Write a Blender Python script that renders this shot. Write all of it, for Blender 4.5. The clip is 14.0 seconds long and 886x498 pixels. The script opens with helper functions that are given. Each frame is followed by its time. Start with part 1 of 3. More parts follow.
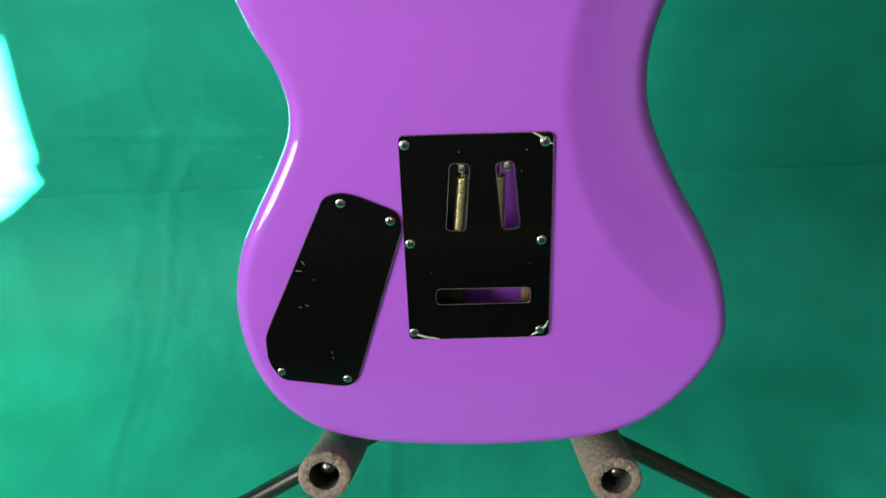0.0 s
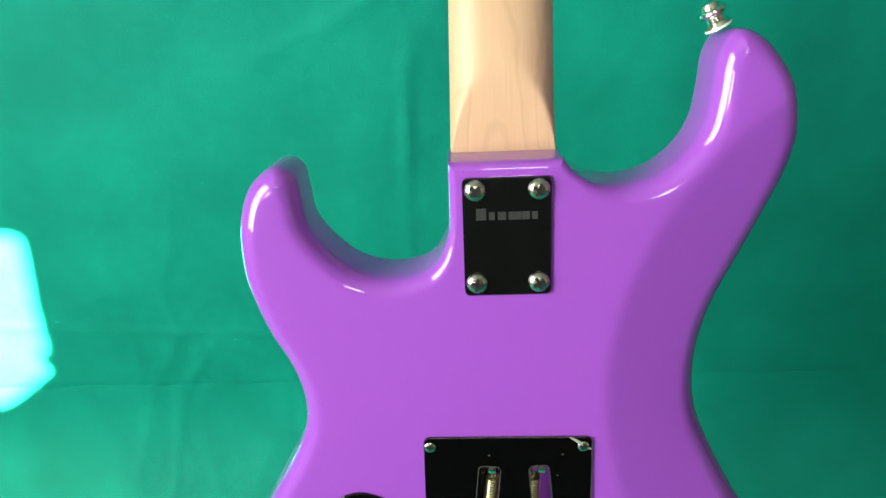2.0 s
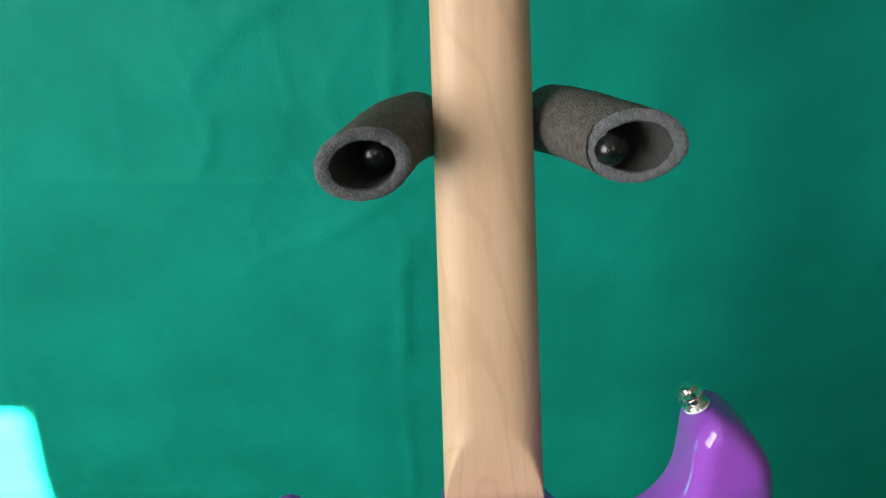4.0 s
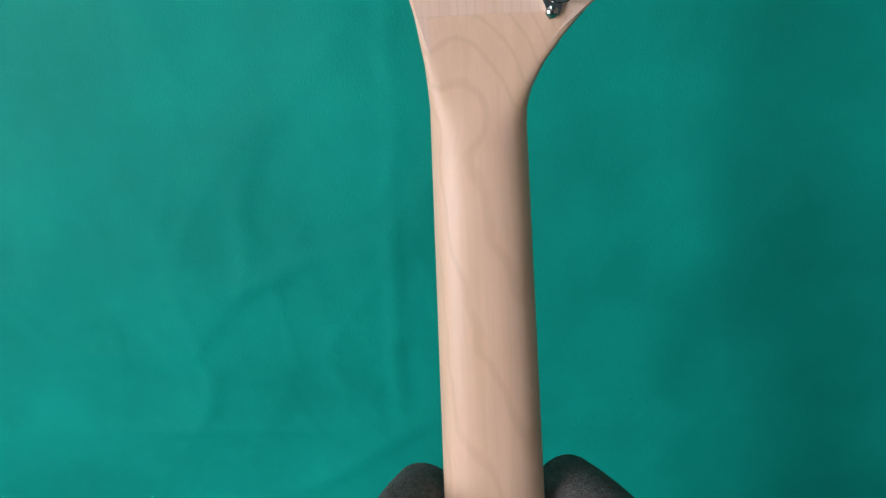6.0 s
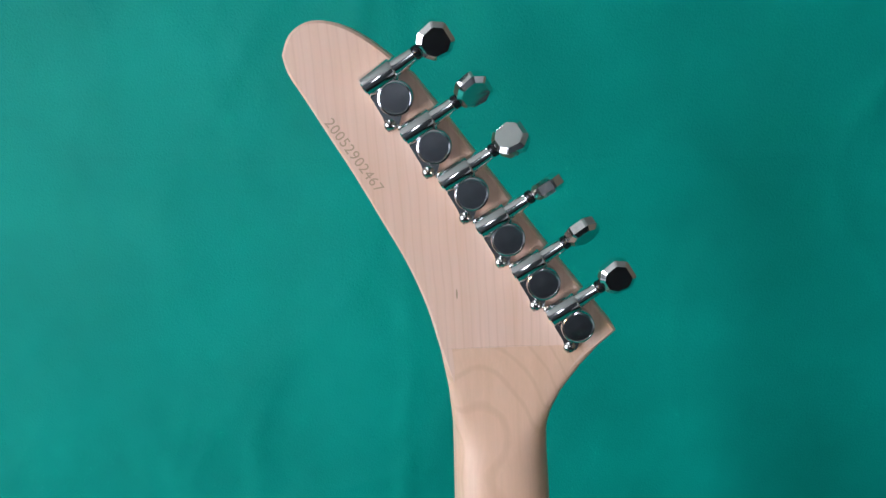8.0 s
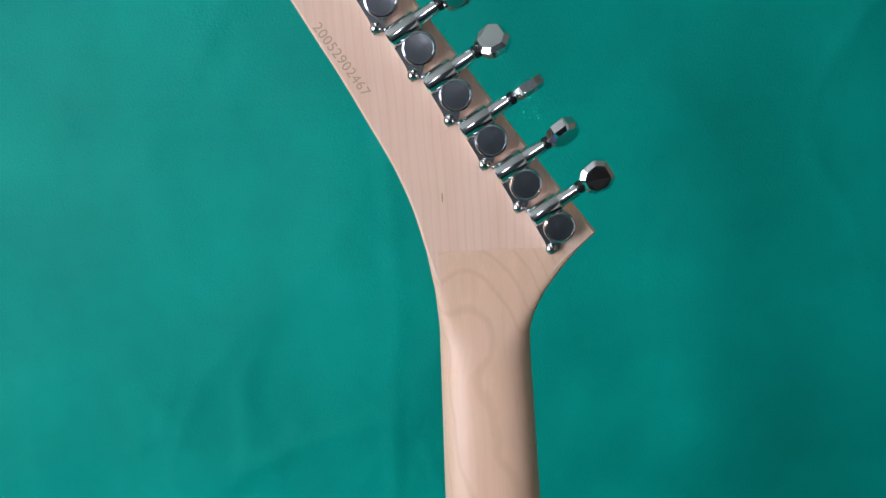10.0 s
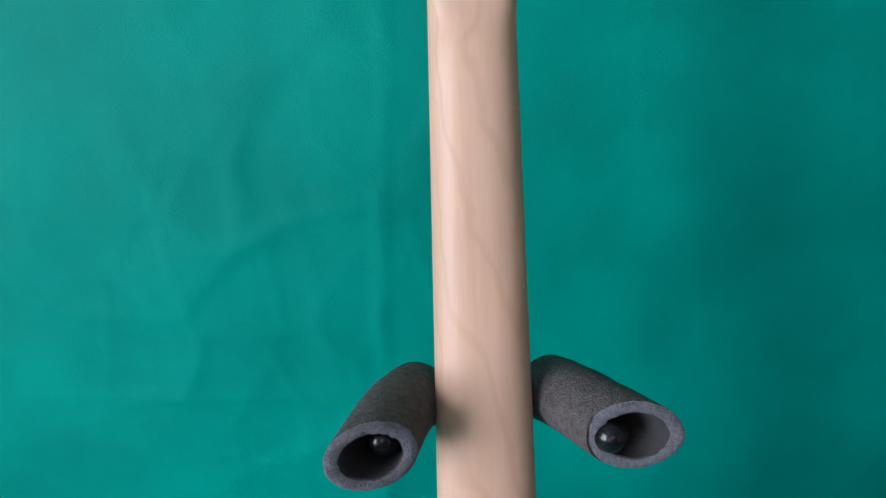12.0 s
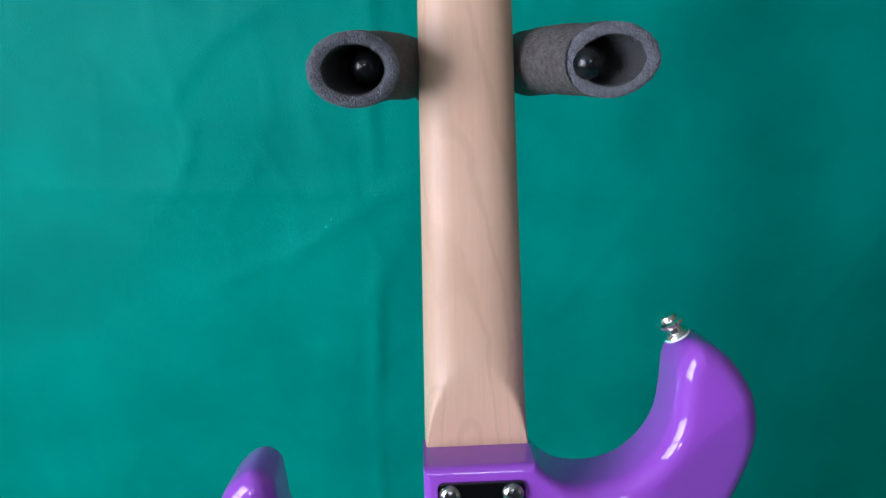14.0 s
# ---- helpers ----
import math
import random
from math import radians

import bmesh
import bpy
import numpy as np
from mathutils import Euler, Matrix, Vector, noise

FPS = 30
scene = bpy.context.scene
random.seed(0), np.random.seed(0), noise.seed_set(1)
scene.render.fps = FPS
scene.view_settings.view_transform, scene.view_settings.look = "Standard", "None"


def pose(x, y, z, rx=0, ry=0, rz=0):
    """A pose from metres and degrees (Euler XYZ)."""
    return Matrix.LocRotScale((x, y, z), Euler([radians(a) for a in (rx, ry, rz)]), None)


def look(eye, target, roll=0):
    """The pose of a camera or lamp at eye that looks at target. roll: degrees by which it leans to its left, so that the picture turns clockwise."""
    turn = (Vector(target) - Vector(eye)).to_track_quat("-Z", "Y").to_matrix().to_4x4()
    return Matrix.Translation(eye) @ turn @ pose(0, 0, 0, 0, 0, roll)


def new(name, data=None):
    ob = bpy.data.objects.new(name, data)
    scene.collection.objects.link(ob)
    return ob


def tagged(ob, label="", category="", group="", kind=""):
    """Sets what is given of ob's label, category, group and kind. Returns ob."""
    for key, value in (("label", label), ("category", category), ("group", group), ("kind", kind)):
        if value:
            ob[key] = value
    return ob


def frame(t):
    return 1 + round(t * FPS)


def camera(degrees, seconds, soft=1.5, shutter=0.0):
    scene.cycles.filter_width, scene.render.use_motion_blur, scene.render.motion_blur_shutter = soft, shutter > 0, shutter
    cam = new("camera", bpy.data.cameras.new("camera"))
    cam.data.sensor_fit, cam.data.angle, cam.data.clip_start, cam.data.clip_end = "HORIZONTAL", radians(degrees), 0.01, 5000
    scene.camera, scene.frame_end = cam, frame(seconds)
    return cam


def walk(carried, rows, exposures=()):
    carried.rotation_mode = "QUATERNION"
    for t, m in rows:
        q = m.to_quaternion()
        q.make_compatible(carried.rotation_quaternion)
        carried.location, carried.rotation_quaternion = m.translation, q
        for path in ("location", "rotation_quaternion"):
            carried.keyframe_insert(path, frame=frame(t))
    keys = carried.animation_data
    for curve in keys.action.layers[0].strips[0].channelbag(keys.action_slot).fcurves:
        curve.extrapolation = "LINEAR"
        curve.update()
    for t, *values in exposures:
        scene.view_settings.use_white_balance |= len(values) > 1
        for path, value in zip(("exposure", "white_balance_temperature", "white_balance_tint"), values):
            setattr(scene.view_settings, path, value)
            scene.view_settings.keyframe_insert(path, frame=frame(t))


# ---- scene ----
from mathutils.geometry import delaunay_2d_cdt

# ---- camera and walk ----
cam = camera(60.0, 14.0, soft=1.5)
LEAN = 15.0        # the guitar leans back on its stand by this much
BASE = 0.555       # height of the tremolo cover's upper edge above the floor
LEANT = Matrix.Translation((0, 0, BASE)) @ pose(0, 0, 0, -LEAN)
ROWS = [
    (0.0, -0.0158, -0.4522, 0.1553, -0.11, -26.87, 2.41),
    (0.5, -0.0132, -0.4449, 0.1786, 0.22, -24.84, 2.36),
    (1.0, -0.0123, -0.4319, 0.2052, 0.60, -21.24, 2.32),
    (1.5, -0.0146, -0.4099, 0.2293, 1.08, -18.73, 2.30),
    (2.0, -0.0196, -0.3795, 0.2470, 1.38, -18.70, 2.17),
    (2.5, -0.0204, -0.3553, 0.2836, 1.40, -18.60, 1.88),
    (3.0, -0.0230, -0.3490, 0.3239, 1.05, -17.34, 1.94),
    (3.5, -0.0191, -0.3476, 0.3771, 0.67, -17.15, 2.21),
    (4.0, -0.0094, -0.3393, 0.4336, 1.15, -18.16, 2.64),
    (6.3, -0.0123, -0.2961, 0.5979, 0.60, -10.09, 2.97),
    (6.5, -0.0148, -0.2916, 0.6103, 0.61, -8.91, 2.90),
    (7.0, -0.0159, -0.2944, 0.6339, 0.66, -5.74, 2.72),
    (7.5, -0.0166, -0.3011, 0.6512, 0.96, -3.75, 2.49),
    (7.7, -0.0162, -0.3055, 0.6580, 1.04, -3.02, 2.45),
    (8.4, -0.0151, -0.3162, 0.6665, 1.00, -0.76, 2.38),
    (9.1, -0.0144, -0.3223, 0.6522, 0.50, 0.19, 2.53),
    (9.8, -0.0166, -0.3240, 0.6274, 0.01, -1.06, 2.81),
    (10.0, -0.0178, -0.3231, 0.6207, -0.08, -1.70, 2.97),
    (10.5, -0.0212, -0.3262, 0.5991, -0.34, -4.13, 2.86),
    (11.0, -0.0233, -0.3257, 0.5714, -0.64, -6.12, 2.54),
    (11.5, -0.0255, -0.3322, 0.5301, -0.82, -7.04, 2.32),
    (12.0, -0.0225, -0.3386, 0.5005, -0.93, -7.28, 2.11),
    (12.5, -0.0181, -0.3504, 0.4568, -0.76, -7.25, 1.93),
    (13.0, -0.0186, -0.3593, 0.4281, -0.61, -8.16, 1.77),
    (13.5, -0.0153, -0.3616, 0.3899, -0.80, -8.65, 1.73),
    (14.0, -0.0222, -0.3694, 0.3430, -1.29, -9.89, 1.80),
]
EXPO = [(0.0, 5.68, 7850, 3), (1.0, 6.02, 7850, 1.5), (1.5, 6.02, 7750, 1), (2.0, 5.79, 7650, 0), (3.0, 5.59, 7300, 1.5), (4.0, 5.22, 7100, 6), (5.2, 5.15, 6600, 13), (6.5, 5.07, 6100, 19), (10.0, 5.07, 6000, 19), (14.0, 5.20, 5800, 20)]
walk(cam, [(t, LEANT @ pose(x, y, z, 90 + pitch, roll, yaw)) for t, x, y, z, yaw, pitch, roll in ROWS], EXPO)

# ---- world, sun, large lights ----
X0, X1, Y0, Y1, H = -1.75, 2.2, -2.6, 0.52, 2.4      # the room inside
SUN_DIR = Vector((0.22, 0.93, -0.28)).normalized()
world = bpy.data.worlds.new("sky")
scene.world = world
world.use_nodes = True
sky = world.node_tree.nodes.new("ShaderNodeTexSky")
sky.sky_type = "NISHITA"
sky.sun_disc = False
sky.sun_elevation = math.asin(-SUN_DIR.z)
sky.sun_rotation = math.atan2(-SUN_DIR.x, -SUN_DIR.y)
background = world.node_tree.nodes["Background"]
background.inputs["Strength"].default_value = 0.12
world.node_tree.links.new(sky.outputs[0], background.inputs["Color"])

sun = new("sun", bpy.data.lights.new("sun", "SUN"))
sun.data.energy, sun.data.angle, sun.data.color = 5.0, radians(0.5), (1.0, 0.95, 0.88)
sun.matrix_world = look((-4, -4, 5), Vector((-4, -4, 5)) + SUN_DIR)


def window_light(name, eye, target, width, height, power, color):
    lamp = new(name, bpy.data.lights.new(name, "AREA"))
    lamp.data.shape, lamp.data.size, lamp.data.size_y = "RECTANGLE", width, height
    lamp.data.energy, lamp.data.color = power, color
    lamp.matrix_world = look(eye, target)
    return lamp


for y, z, width, height, power, tint in ((-1.59, 0.94, 0.62, 0.62, 0.58, (0.90, 0.97, 1.0)), (-1.59, 1.62, 0.62, 0.62, 0.58, (0.90, 0.97, 1.0)), (-1.21, 1.28, 0.08, 1.30, 0.045, (1.0, 0.60, 0.66)),
                                         (-0.83, 0.94, 0.62, 0.62, 0.36, (0.90, 0.97, 1.0)), (-0.83, 1.62, 0.62, 0.62, 0.36, (0.90, 0.97, 1.0))):
    window_light("window_daylight", (-1.69, y, z), (0, y + 0.30, z - 0.15), width, height, power, tint)
window_light("gap_daylight", (0.17, Y0 + 0.045, 1.86), (0.0, 0.0, 0.7), 0.26, 0.50, 0.20, (0.95, 0.98, 1.0))


# ---- materials ----
def material(name, color, rough=0.5, metal=0.0, coat=0.0, vary=0.12, scale=30.0, bump=0.0, bump_scale=200.0, stretch=(1, 1, 1), other=None, spec=0.5):
    mat = bpy.data.materials.new(name)
    mat.use_nodes = True
    tree = mat.node_tree
    bsdf = tree.nodes["Principled BSDF"]
    coords = tree.nodes.new("ShaderNodeTexCoord")
    mapping = tree.nodes.new("ShaderNodeMapping")
    mapping.inputs["Scale"].default_value = stretch
    tree.links.new(coords.outputs["Object"], mapping.inputs["Vector"])
    grain = tree.nodes.new("ShaderNodeTexNoise")
    grain.inputs["Scale"].default_value = scale
    grain.inputs["Detail"].default_value = 6
    tree.links.new(mapping.outputs[0], grain.inputs["Vector"])
    ramp = tree.nodes.new("ShaderNodeMapRange")
    ramp.inputs["From Min"].default_value, ramp.inputs["From Max"].default_value = 0.3, 0.7
    tree.links.new(grain.outputs["Fac"], ramp.inputs["Value"])
    mix = tree.nodes.new("ShaderNodeMix")
    mix.data_type = "RGBA"
    second = other or tuple(c * (1 - vary) for c in color)
    mix.inputs["A"].default_value = (*color, 1)
    mix.inputs["B"].default_value = (*second, 1)
    tree.links.new(ramp.outputs[0], mix.inputs["Factor"])
    tree.links.new(mix.outputs["Result"], bsdf.inputs["Base Color"])
    bsdf.inputs["Roughness"].default_value = rough
    bsdf.inputs["Metallic"].default_value = metal
    bsdf.inputs["Coat Weight"].default_value = coat
    bsdf.inputs["Coat Roughness"].default_value = 0.012
    bsdf.inputs["Specular IOR Level"].default_value = spec
    if bump:
        fine = tree.nodes.new("ShaderNodeTexNoise")
        fine.inputs["Scale"].default_value = bump_scale
        fine.inputs["Detail"].default_value = 4
        tree.links.new(mapping.outputs[0], fine.inputs["Vector"])
        node = tree.nodes.new("ShaderNodeBump")
        node.inputs["Strength"].default_value = bump
        node.inputs["Distance"].default_value = 0.002
        tree.links.new(fine.outputs["Fac"], node.inputs["Height"])
        tree.links.new(node.outputs[0], bsdf.inputs["Normal"])
    return mat


PURPLE = material("purple_gloss_paint", (0.352, 0.082, 0.600), 0.45, coat=1.0, vary=0.04, scale=8, spec=0.12)
BLACK_PLATE = material("black_plastic", (0.002, 0.0022, 0.0024), 0.12, vary=0.3, scale=400, spec=0.35)
BLACK_CHROME = material("black_polished_metal", (0.002, 0.002, 0.002), 0.06, coat=1.0, vary=0.3, scale=60, spec=0.45)
ENGRAVED = material("engraved_grey", (0.075, 0.075, 0.078), 0.35, metal=0.5, scale=300)
CHROME = material("chrome", (0.86, 0.86, 0.85), 0.13, metal=1.0, vary=0.1, scale=60)
CAP = material("fingermarked_chrome", (0.66, 0.67, 0.70), 0.16, metal=1.0, vary=0.25, scale=220, bump=0.03, bump_scale=300)
NICKEL = material("nickel", (0.86, 0.83, 0.76), 0.2, metal=1.0, vary=0.15, scale=200)
STEEL = material("screw_steel", (0.62, 0.60, 0.55), 0.22, metal=1.0, vary=0.25, scale=300)
SCREW = material("worn_screw_steel", (0.60, 0.58, 0.53), 0.26, metal=1.0, vary=0.4, scale=700)
BRASS = material("spring_steel_yellowed", (0.78, 0.68, 0.44), 0.3, metal=1.0, vary=0.3, scale=200)
BLOCK = material("dark_block_steel", (0.035, 0.028, 0.025), 0.45, metal=1.0, vary=0.6, scale=60)
RUST = material("brown_block", (0.16, 0.085, 0.05), 0.6, vary=0.4, scale=200)
SLOT_SHADE = material("slot_shade", (0.01, 0.01, 0.01), 0.6, scale=200)
EDGE_GLINT = material("edge_glint_grey", (0.16, 0.14, 0.13), 0.4, vary=0.9, scale=500)
FILM = material("peeling_clear_film", (0.55, 0.53, 0.50), 0.3, vary=0.3, scale=300)
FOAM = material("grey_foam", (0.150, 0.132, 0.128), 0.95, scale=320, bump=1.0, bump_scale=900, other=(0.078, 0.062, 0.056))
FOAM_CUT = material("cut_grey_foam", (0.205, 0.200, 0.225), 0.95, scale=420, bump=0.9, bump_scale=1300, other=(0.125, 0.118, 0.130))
# foam darkened in colour to put in the shade inside the bore
BORE_SHADE = material("foam_bore_shade", (0.040, 0.037, 0.038), 0.9, scale=200, bump=0.4, bump_scale=600)
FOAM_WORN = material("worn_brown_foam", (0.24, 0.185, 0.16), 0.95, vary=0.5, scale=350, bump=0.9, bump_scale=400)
RUBBER = material("black_rubber", (0.008, 0.008, 0.009), 0.25, vary=0.3, scale=100)
ARM_END = material("worn_grey_metal", (0.20, 0.20, 0.20), 0.3, metal=1.0, vary=0.6, scale=300)
STAND_PAINT = material("black_stand_paint", (0.012, 0.011, 0.011), 0.3, vary=0.4, scale=60)
WALL_PAINT = material("brown_grey_wall_paint", (0.075, 0.068, 0.050), 0.8, vary=0.06, scale=6, bump=0.1, bump_scale=120)
BEIGE = material("beige_wall_paint", (0.30, 0.235, 0.16), 0.8, vary=0.06, scale=6, bump=0.1, bump_scale=120)
CARPET = material("dark_grey_carpet", (0.016, 0.016, 0.018), 0.95, vary=0.4, scale=90, bump=0.5, bump_scale=300, spec=0.05)
CEILING_PAINT = material("ceiling_paint", (0.45, 0.43, 0.39), 0.85, vary=0.04, scale=5)
WHITE_FRAME = material("white_window_paint", (0.8, 0.8, 0.8), 0.35, vary=0.05, scale=20)
WHITE_PANEL = material("white_panel_sheet", (0.8, 0.8, 0.78), 0.8, vary=0.06, scale=80)


DARK_WALL = material("dark_grey_wall", (0.080, 0.085, 0.094), 0.7, vary=0.3, scale=8, stretch=(1, 1, 0.2))


def cloth_material():
    mat = material("green_backdrop_cloth", (0.0008, 0.32, 0.245), 0.55, vary=0.22, scale=9, bump=0.25, bump_scale=700, spec=0.085)
    return mat


CLOTH = cloth_material()


def maple(name, color, dark, ring_scale, warp, tilt, shift, strength):
    mat = bpy.data.materials.new(name)
    mat.use_nodes = True
    tree = mat.node_tree
    link = tree.links.new
    bsdf = tree.nodes["Principled BSDF"]
    coords = tree.nodes.new("ShaderNodeTexCoord")
    mapping = tree.nodes.new("ShaderNodeMapping")
    mapping.inputs["Rotation"].default_value = tuple(radians(a) for a in tilt)
    mapping.inputs["Location"].default_value = shift
    link(coords.outputs["Object"], mapping.inputs["Vector"])
    rings = tree.nodes.new("ShaderNodeTexWave")
    rings.wave_type, rings.rings_direction = "RINGS", "Z"
    rings.inputs["Scale"].default_value = ring_scale
    rings.inputs["Distortion"].default_value = warp
    rings.inputs["Detail"].default_value = 3.0
    rings.inputs["Detail Scale"].default_value = 0.5
    rings.inputs["Detail Roughness"].default_value = 0.4
    link(mapping.outputs[0], rings.inputs["Vector"])
    thin = tree.nodes.new("ShaderNodeMapRange")
    thin.inputs["From Min"].default_value, thin.inputs["From Max"].default_value = 0.84, 1.0
    link(rings.outputs["Fac"], thin.inputs["Value"])
    blotch = tree.nodes.new("ShaderNodeTexNoise")
    blotch.inputs["Scale"].default_value = 14
    blotch.inputs["Detail"].default_value = 3
    link(mapping.outputs[0], blotch.inputs["Vector"])
    fleck_map = tree.nodes.new("ShaderNodeMapping")
    fleck_map.inputs["Scale"].default_value = (900, 900, 40)
    link(coords.outputs["Object"], fleck_map.inputs["Vector"])
    fleck = tree.nodes.new("ShaderNodeTexNoise")
    fleck.inputs["Scale"].default_value = 1.0
    link(fleck_map.outputs[0], fleck.inputs["Vector"])
    m1 = tree.nodes.new("ShaderNodeMix")
    m1.data_type = "RGBA"
    m1.inputs["A"].default_value = (*color, 1)
    m1.inputs["B"].default_value = (color[0] * 0.86, color[1] * 0.78, color[2] * 0.72, 1)
    link(blotch.outputs["Fac"], m1.inputs["Factor"])
    m2 = tree.nodes.new("ShaderNodeMix")
    m2.data_type = "RGBA"
    m2.inputs["B"].default_value = (*dark, 1)
    link(m1.outputs["Result"], m2.inputs["A"])
    scale = tree.nodes.new("ShaderNodeMath")
    scale.operation = "MULTIPLY"
    scale.inputs[1].default_value = strength
    link(thin.outputs[0], scale.inputs[0])
    link(scale.outputs[0], m2.inputs["Factor"])
    m3 = tree.nodes.new("ShaderNodeMix")
    m3.data_type = "RGBA"
    m3.blend_type = "MULTIPLY"
    m3.inputs["Factor"].default_value = 0.12
    link(m2.outputs["Result"], m3.inputs["A"])
    link(fleck.outputs["Fac"], m3.inputs["B"])
    streak_map = tree.nodes.new("ShaderNodeMapping")
    streak_map.inputs["Scale"].default_value = (190, 190, 5)
    link(coords.outputs["Object"], streak_map.inputs["Vector"])
    streak = tree.nodes.new("ShaderNodeTexNoise")
    streak.inputs["Scale"].default_value = 1.0
    streak.inputs["Detail"].default_value = 3
    link(streak_map.outputs[0], streak.inputs["Vector"])
    sharp = tree.nodes.new("ShaderNodeMapRange")
    sharp.inputs["From Min"].default_value, sharp.inputs["From Max"].default_value = 0.35, 0.75
    sharp.inputs["To Max"].default_value = 0.30
    link(streak.outputs["Fac"], sharp.inputs["Value"])
    m4 = tree.nodes.new("ShaderNodeMix")
    m4.data_type = "RGBA"
    m4.inputs["B"].default_value = (dark[0] * 1.25, dark[1] * 1.35, dark[2] * 1.4, 1)
    link(m3.outputs["Result"], m4.inputs["A"])
    link(sharp.outputs[0], m4.inputs["Factor"])
    link(m4.outputs["Result"], bsdf.inputs["Base Color"])
    bsdf.inputs["Roughness"].default_value = 0.5
    bsdf.inputs["Coat Weight"].default_value = 0.1
    bsdf.inputs["Coat Roughness"].default_value = 0.3
    return mat


MAPLE = maple("satin_maple", (0.82, 0.540, 0.385), (0.46, 0.25, 0.14), 84.0, 2.2, (3.2, 0.6, 0), (0.002, -0.045, 0), 0.22)
MAPLE_HEAD = maple("satin_maple_headstock", (0.86, 0.61, 0.49), (0.48, 0.24, 0.13), 85.0, 1.8, (0, 2, 0), (0.35, 0.03, 0), 0.15)
BURNT = material("burnt_lettering", (0.44, 0.29, 0.19), 0.6, scale=300)


# ---- helpers ----
def mesh_of(name, bm, mat, smooth=True):
    data = bpy.data.meshes.new(name)
    bmesh.ops.recalc_face_normals(bm, faces=bm.faces[:])
    bm.to_mesh(data)
    bm.free()
    if smooth:
        data.shade_smooth()
        data.set_sharp_from_angle(angle=radians(38))
    data.materials.append(mat)
    return data


def part(name, bm, mat, parent, label="", smooth=True):
    ob = new(name, mesh_of(name, bm, mat, smooth))
    ob.parent = parent
    if label:
        tagged(ob, label)
    return ob


def thing(name, label, category, group="", m=None, kind=""):
    ob = new(name)
    ob.empty_display_size = 0.05
    if m is not None:
        ob.matrix_world = m
    return tagged(ob, label, category, group, kind)


def box(bm, lo, hi, bevel=0.0, m=None):
    made = bmesh.ops.create_cube(bm, size=1.0)["verts"]
    c = [(a + b) / 2 for a, b in zip(lo, hi)]
    s = [b - a for a, b in zip(lo, hi)]
    bmesh.ops.transform(bm, matrix=Matrix.LocRotScale(c, None, s), verts=made)
    if bevel:
        edges = list({e for v in made for e in v.link_edges})
        out = bmesh.ops.bevel(bm, geom=edges, offset=bevel, segments=3, affect="EDGES", profile=0.5)
        made = list({v for f in out["faces"] for v in f.verts} | {v for v in made if v.is_valid})
    if m is not None:
        bmesh.ops.transform(bm, matrix=m, verts=[v for v in made if v.is_valid])
    return bm


def lathe(bm, profile, axis=Matrix(), seg=32, cap=True):
    """Turn (radius, height) pairs about the z axis of the given pose."""
    rings = []
    for r, h in profile:
        rings.append([bm.verts.new(axis @ Vector((r * math.cos(2 * math.pi * k / seg), r * math.sin(2 * math.pi * k / seg), h))) for k in range(seg)])
    for a, b in zip(rings, rings[1:]):
        for k in range(seg):
            bm.faces.new((a[k], a[(k + 1) % seg], b[(k + 1) % seg], b[k]))
    if cap:
        bm.faces.new(rings[0][::-1])
        bm.faces.new(rings[-1])
    return bm


def tube(bm, points, radius, seg=16, cap=True):
    """A round bar along a line of points; radius is a number or a function of 0..1."""
    pts = [Vector(p) for p in points]
    rings = []
    for i, p in enumerate(pts):
        d = (pts[min(i + 1, len(pts) - 1)] - pts[max(i - 1, 0)]).normalized()
        side = d.cross(Vector((0, 0, 1)) if abs(d.z) < 0.9 else Vector((1, 0, 0))).normalized()
        up = side.cross(d)
        r = radius(i / (len(pts) - 1)) if callable(radius) else radius
        rings.append([bm.verts.new(p + r * (math.cos(a) * side + math.sin(a) * up)) for a in (2 * math.pi * k / seg for k in range(seg))])
    for a, b in zip(rings, rings[1:]):
        for k in range(seg):
            bm.faces.new((a[k], a[(k + 1) % seg], b[(k + 1) % seg], b[k]))
    if cap:
        bm.faces.new(rings[0][::-1])
        bm.faces.new(rings[-1])
    return rings


def spline(points, steps, closed=True):
    """A smooth curve through the points (Catmull-Rom)."""
    n = len(points)
    out = []
    for i in range(n if closed else n - 1):
        def at(k):
            return Vector(points[k % n]) if closed else Vector(points[min(max(k, 0), n - 1)])
        p0, p1, p2, p3 = at(i - 1), at(i), at(i + 1), at(i + 2)
        for s in range(steps):
            t = s / steps
            out.append(0.5 * (2 * p1 + (p2 - p0) * t + (2 * p0 - 5 * p1 + 4 * p2 - p3) * t * t + (3 * p1 - p0 - 3 * p2 + p3) * t ** 3))
    if not closed:
        out.append(Vector(points[-1]))
    return out


def rounded(points, radii, steps=6):
    """A polygon with rounded corners."""
    out = []
    n = len(points)
    for i, p in enumerate(points):
        p, a, b = Vector(p), Vector(points[i - 1]), Vector(points[(i + 1) % n])
        r = radii[i] if isinstance(radii, (list, tuple)) else radii
        u, v = (a - p).normalized(), (b - p).normalized()
        s, e = p + u * r, p + v * r
        for k in range(steps + 1):
            t = k / steps
            out.append((1 - t) ** 2 * s + 2 * t * (1 - t) * p + t * t * e)
    return out


def inside(p, poly):
    hit = False
    for i in range(len(poly)):
        a, b = poly[i - 1], poly[i]
        if (a[1] > p[1]) != (b[1] > p[1]) and p[0] < (b[0] - a[0]) * (p[1] - a[1]) / (b[1] - a[1]) + a[0]:
            hit = not hit
    return hit


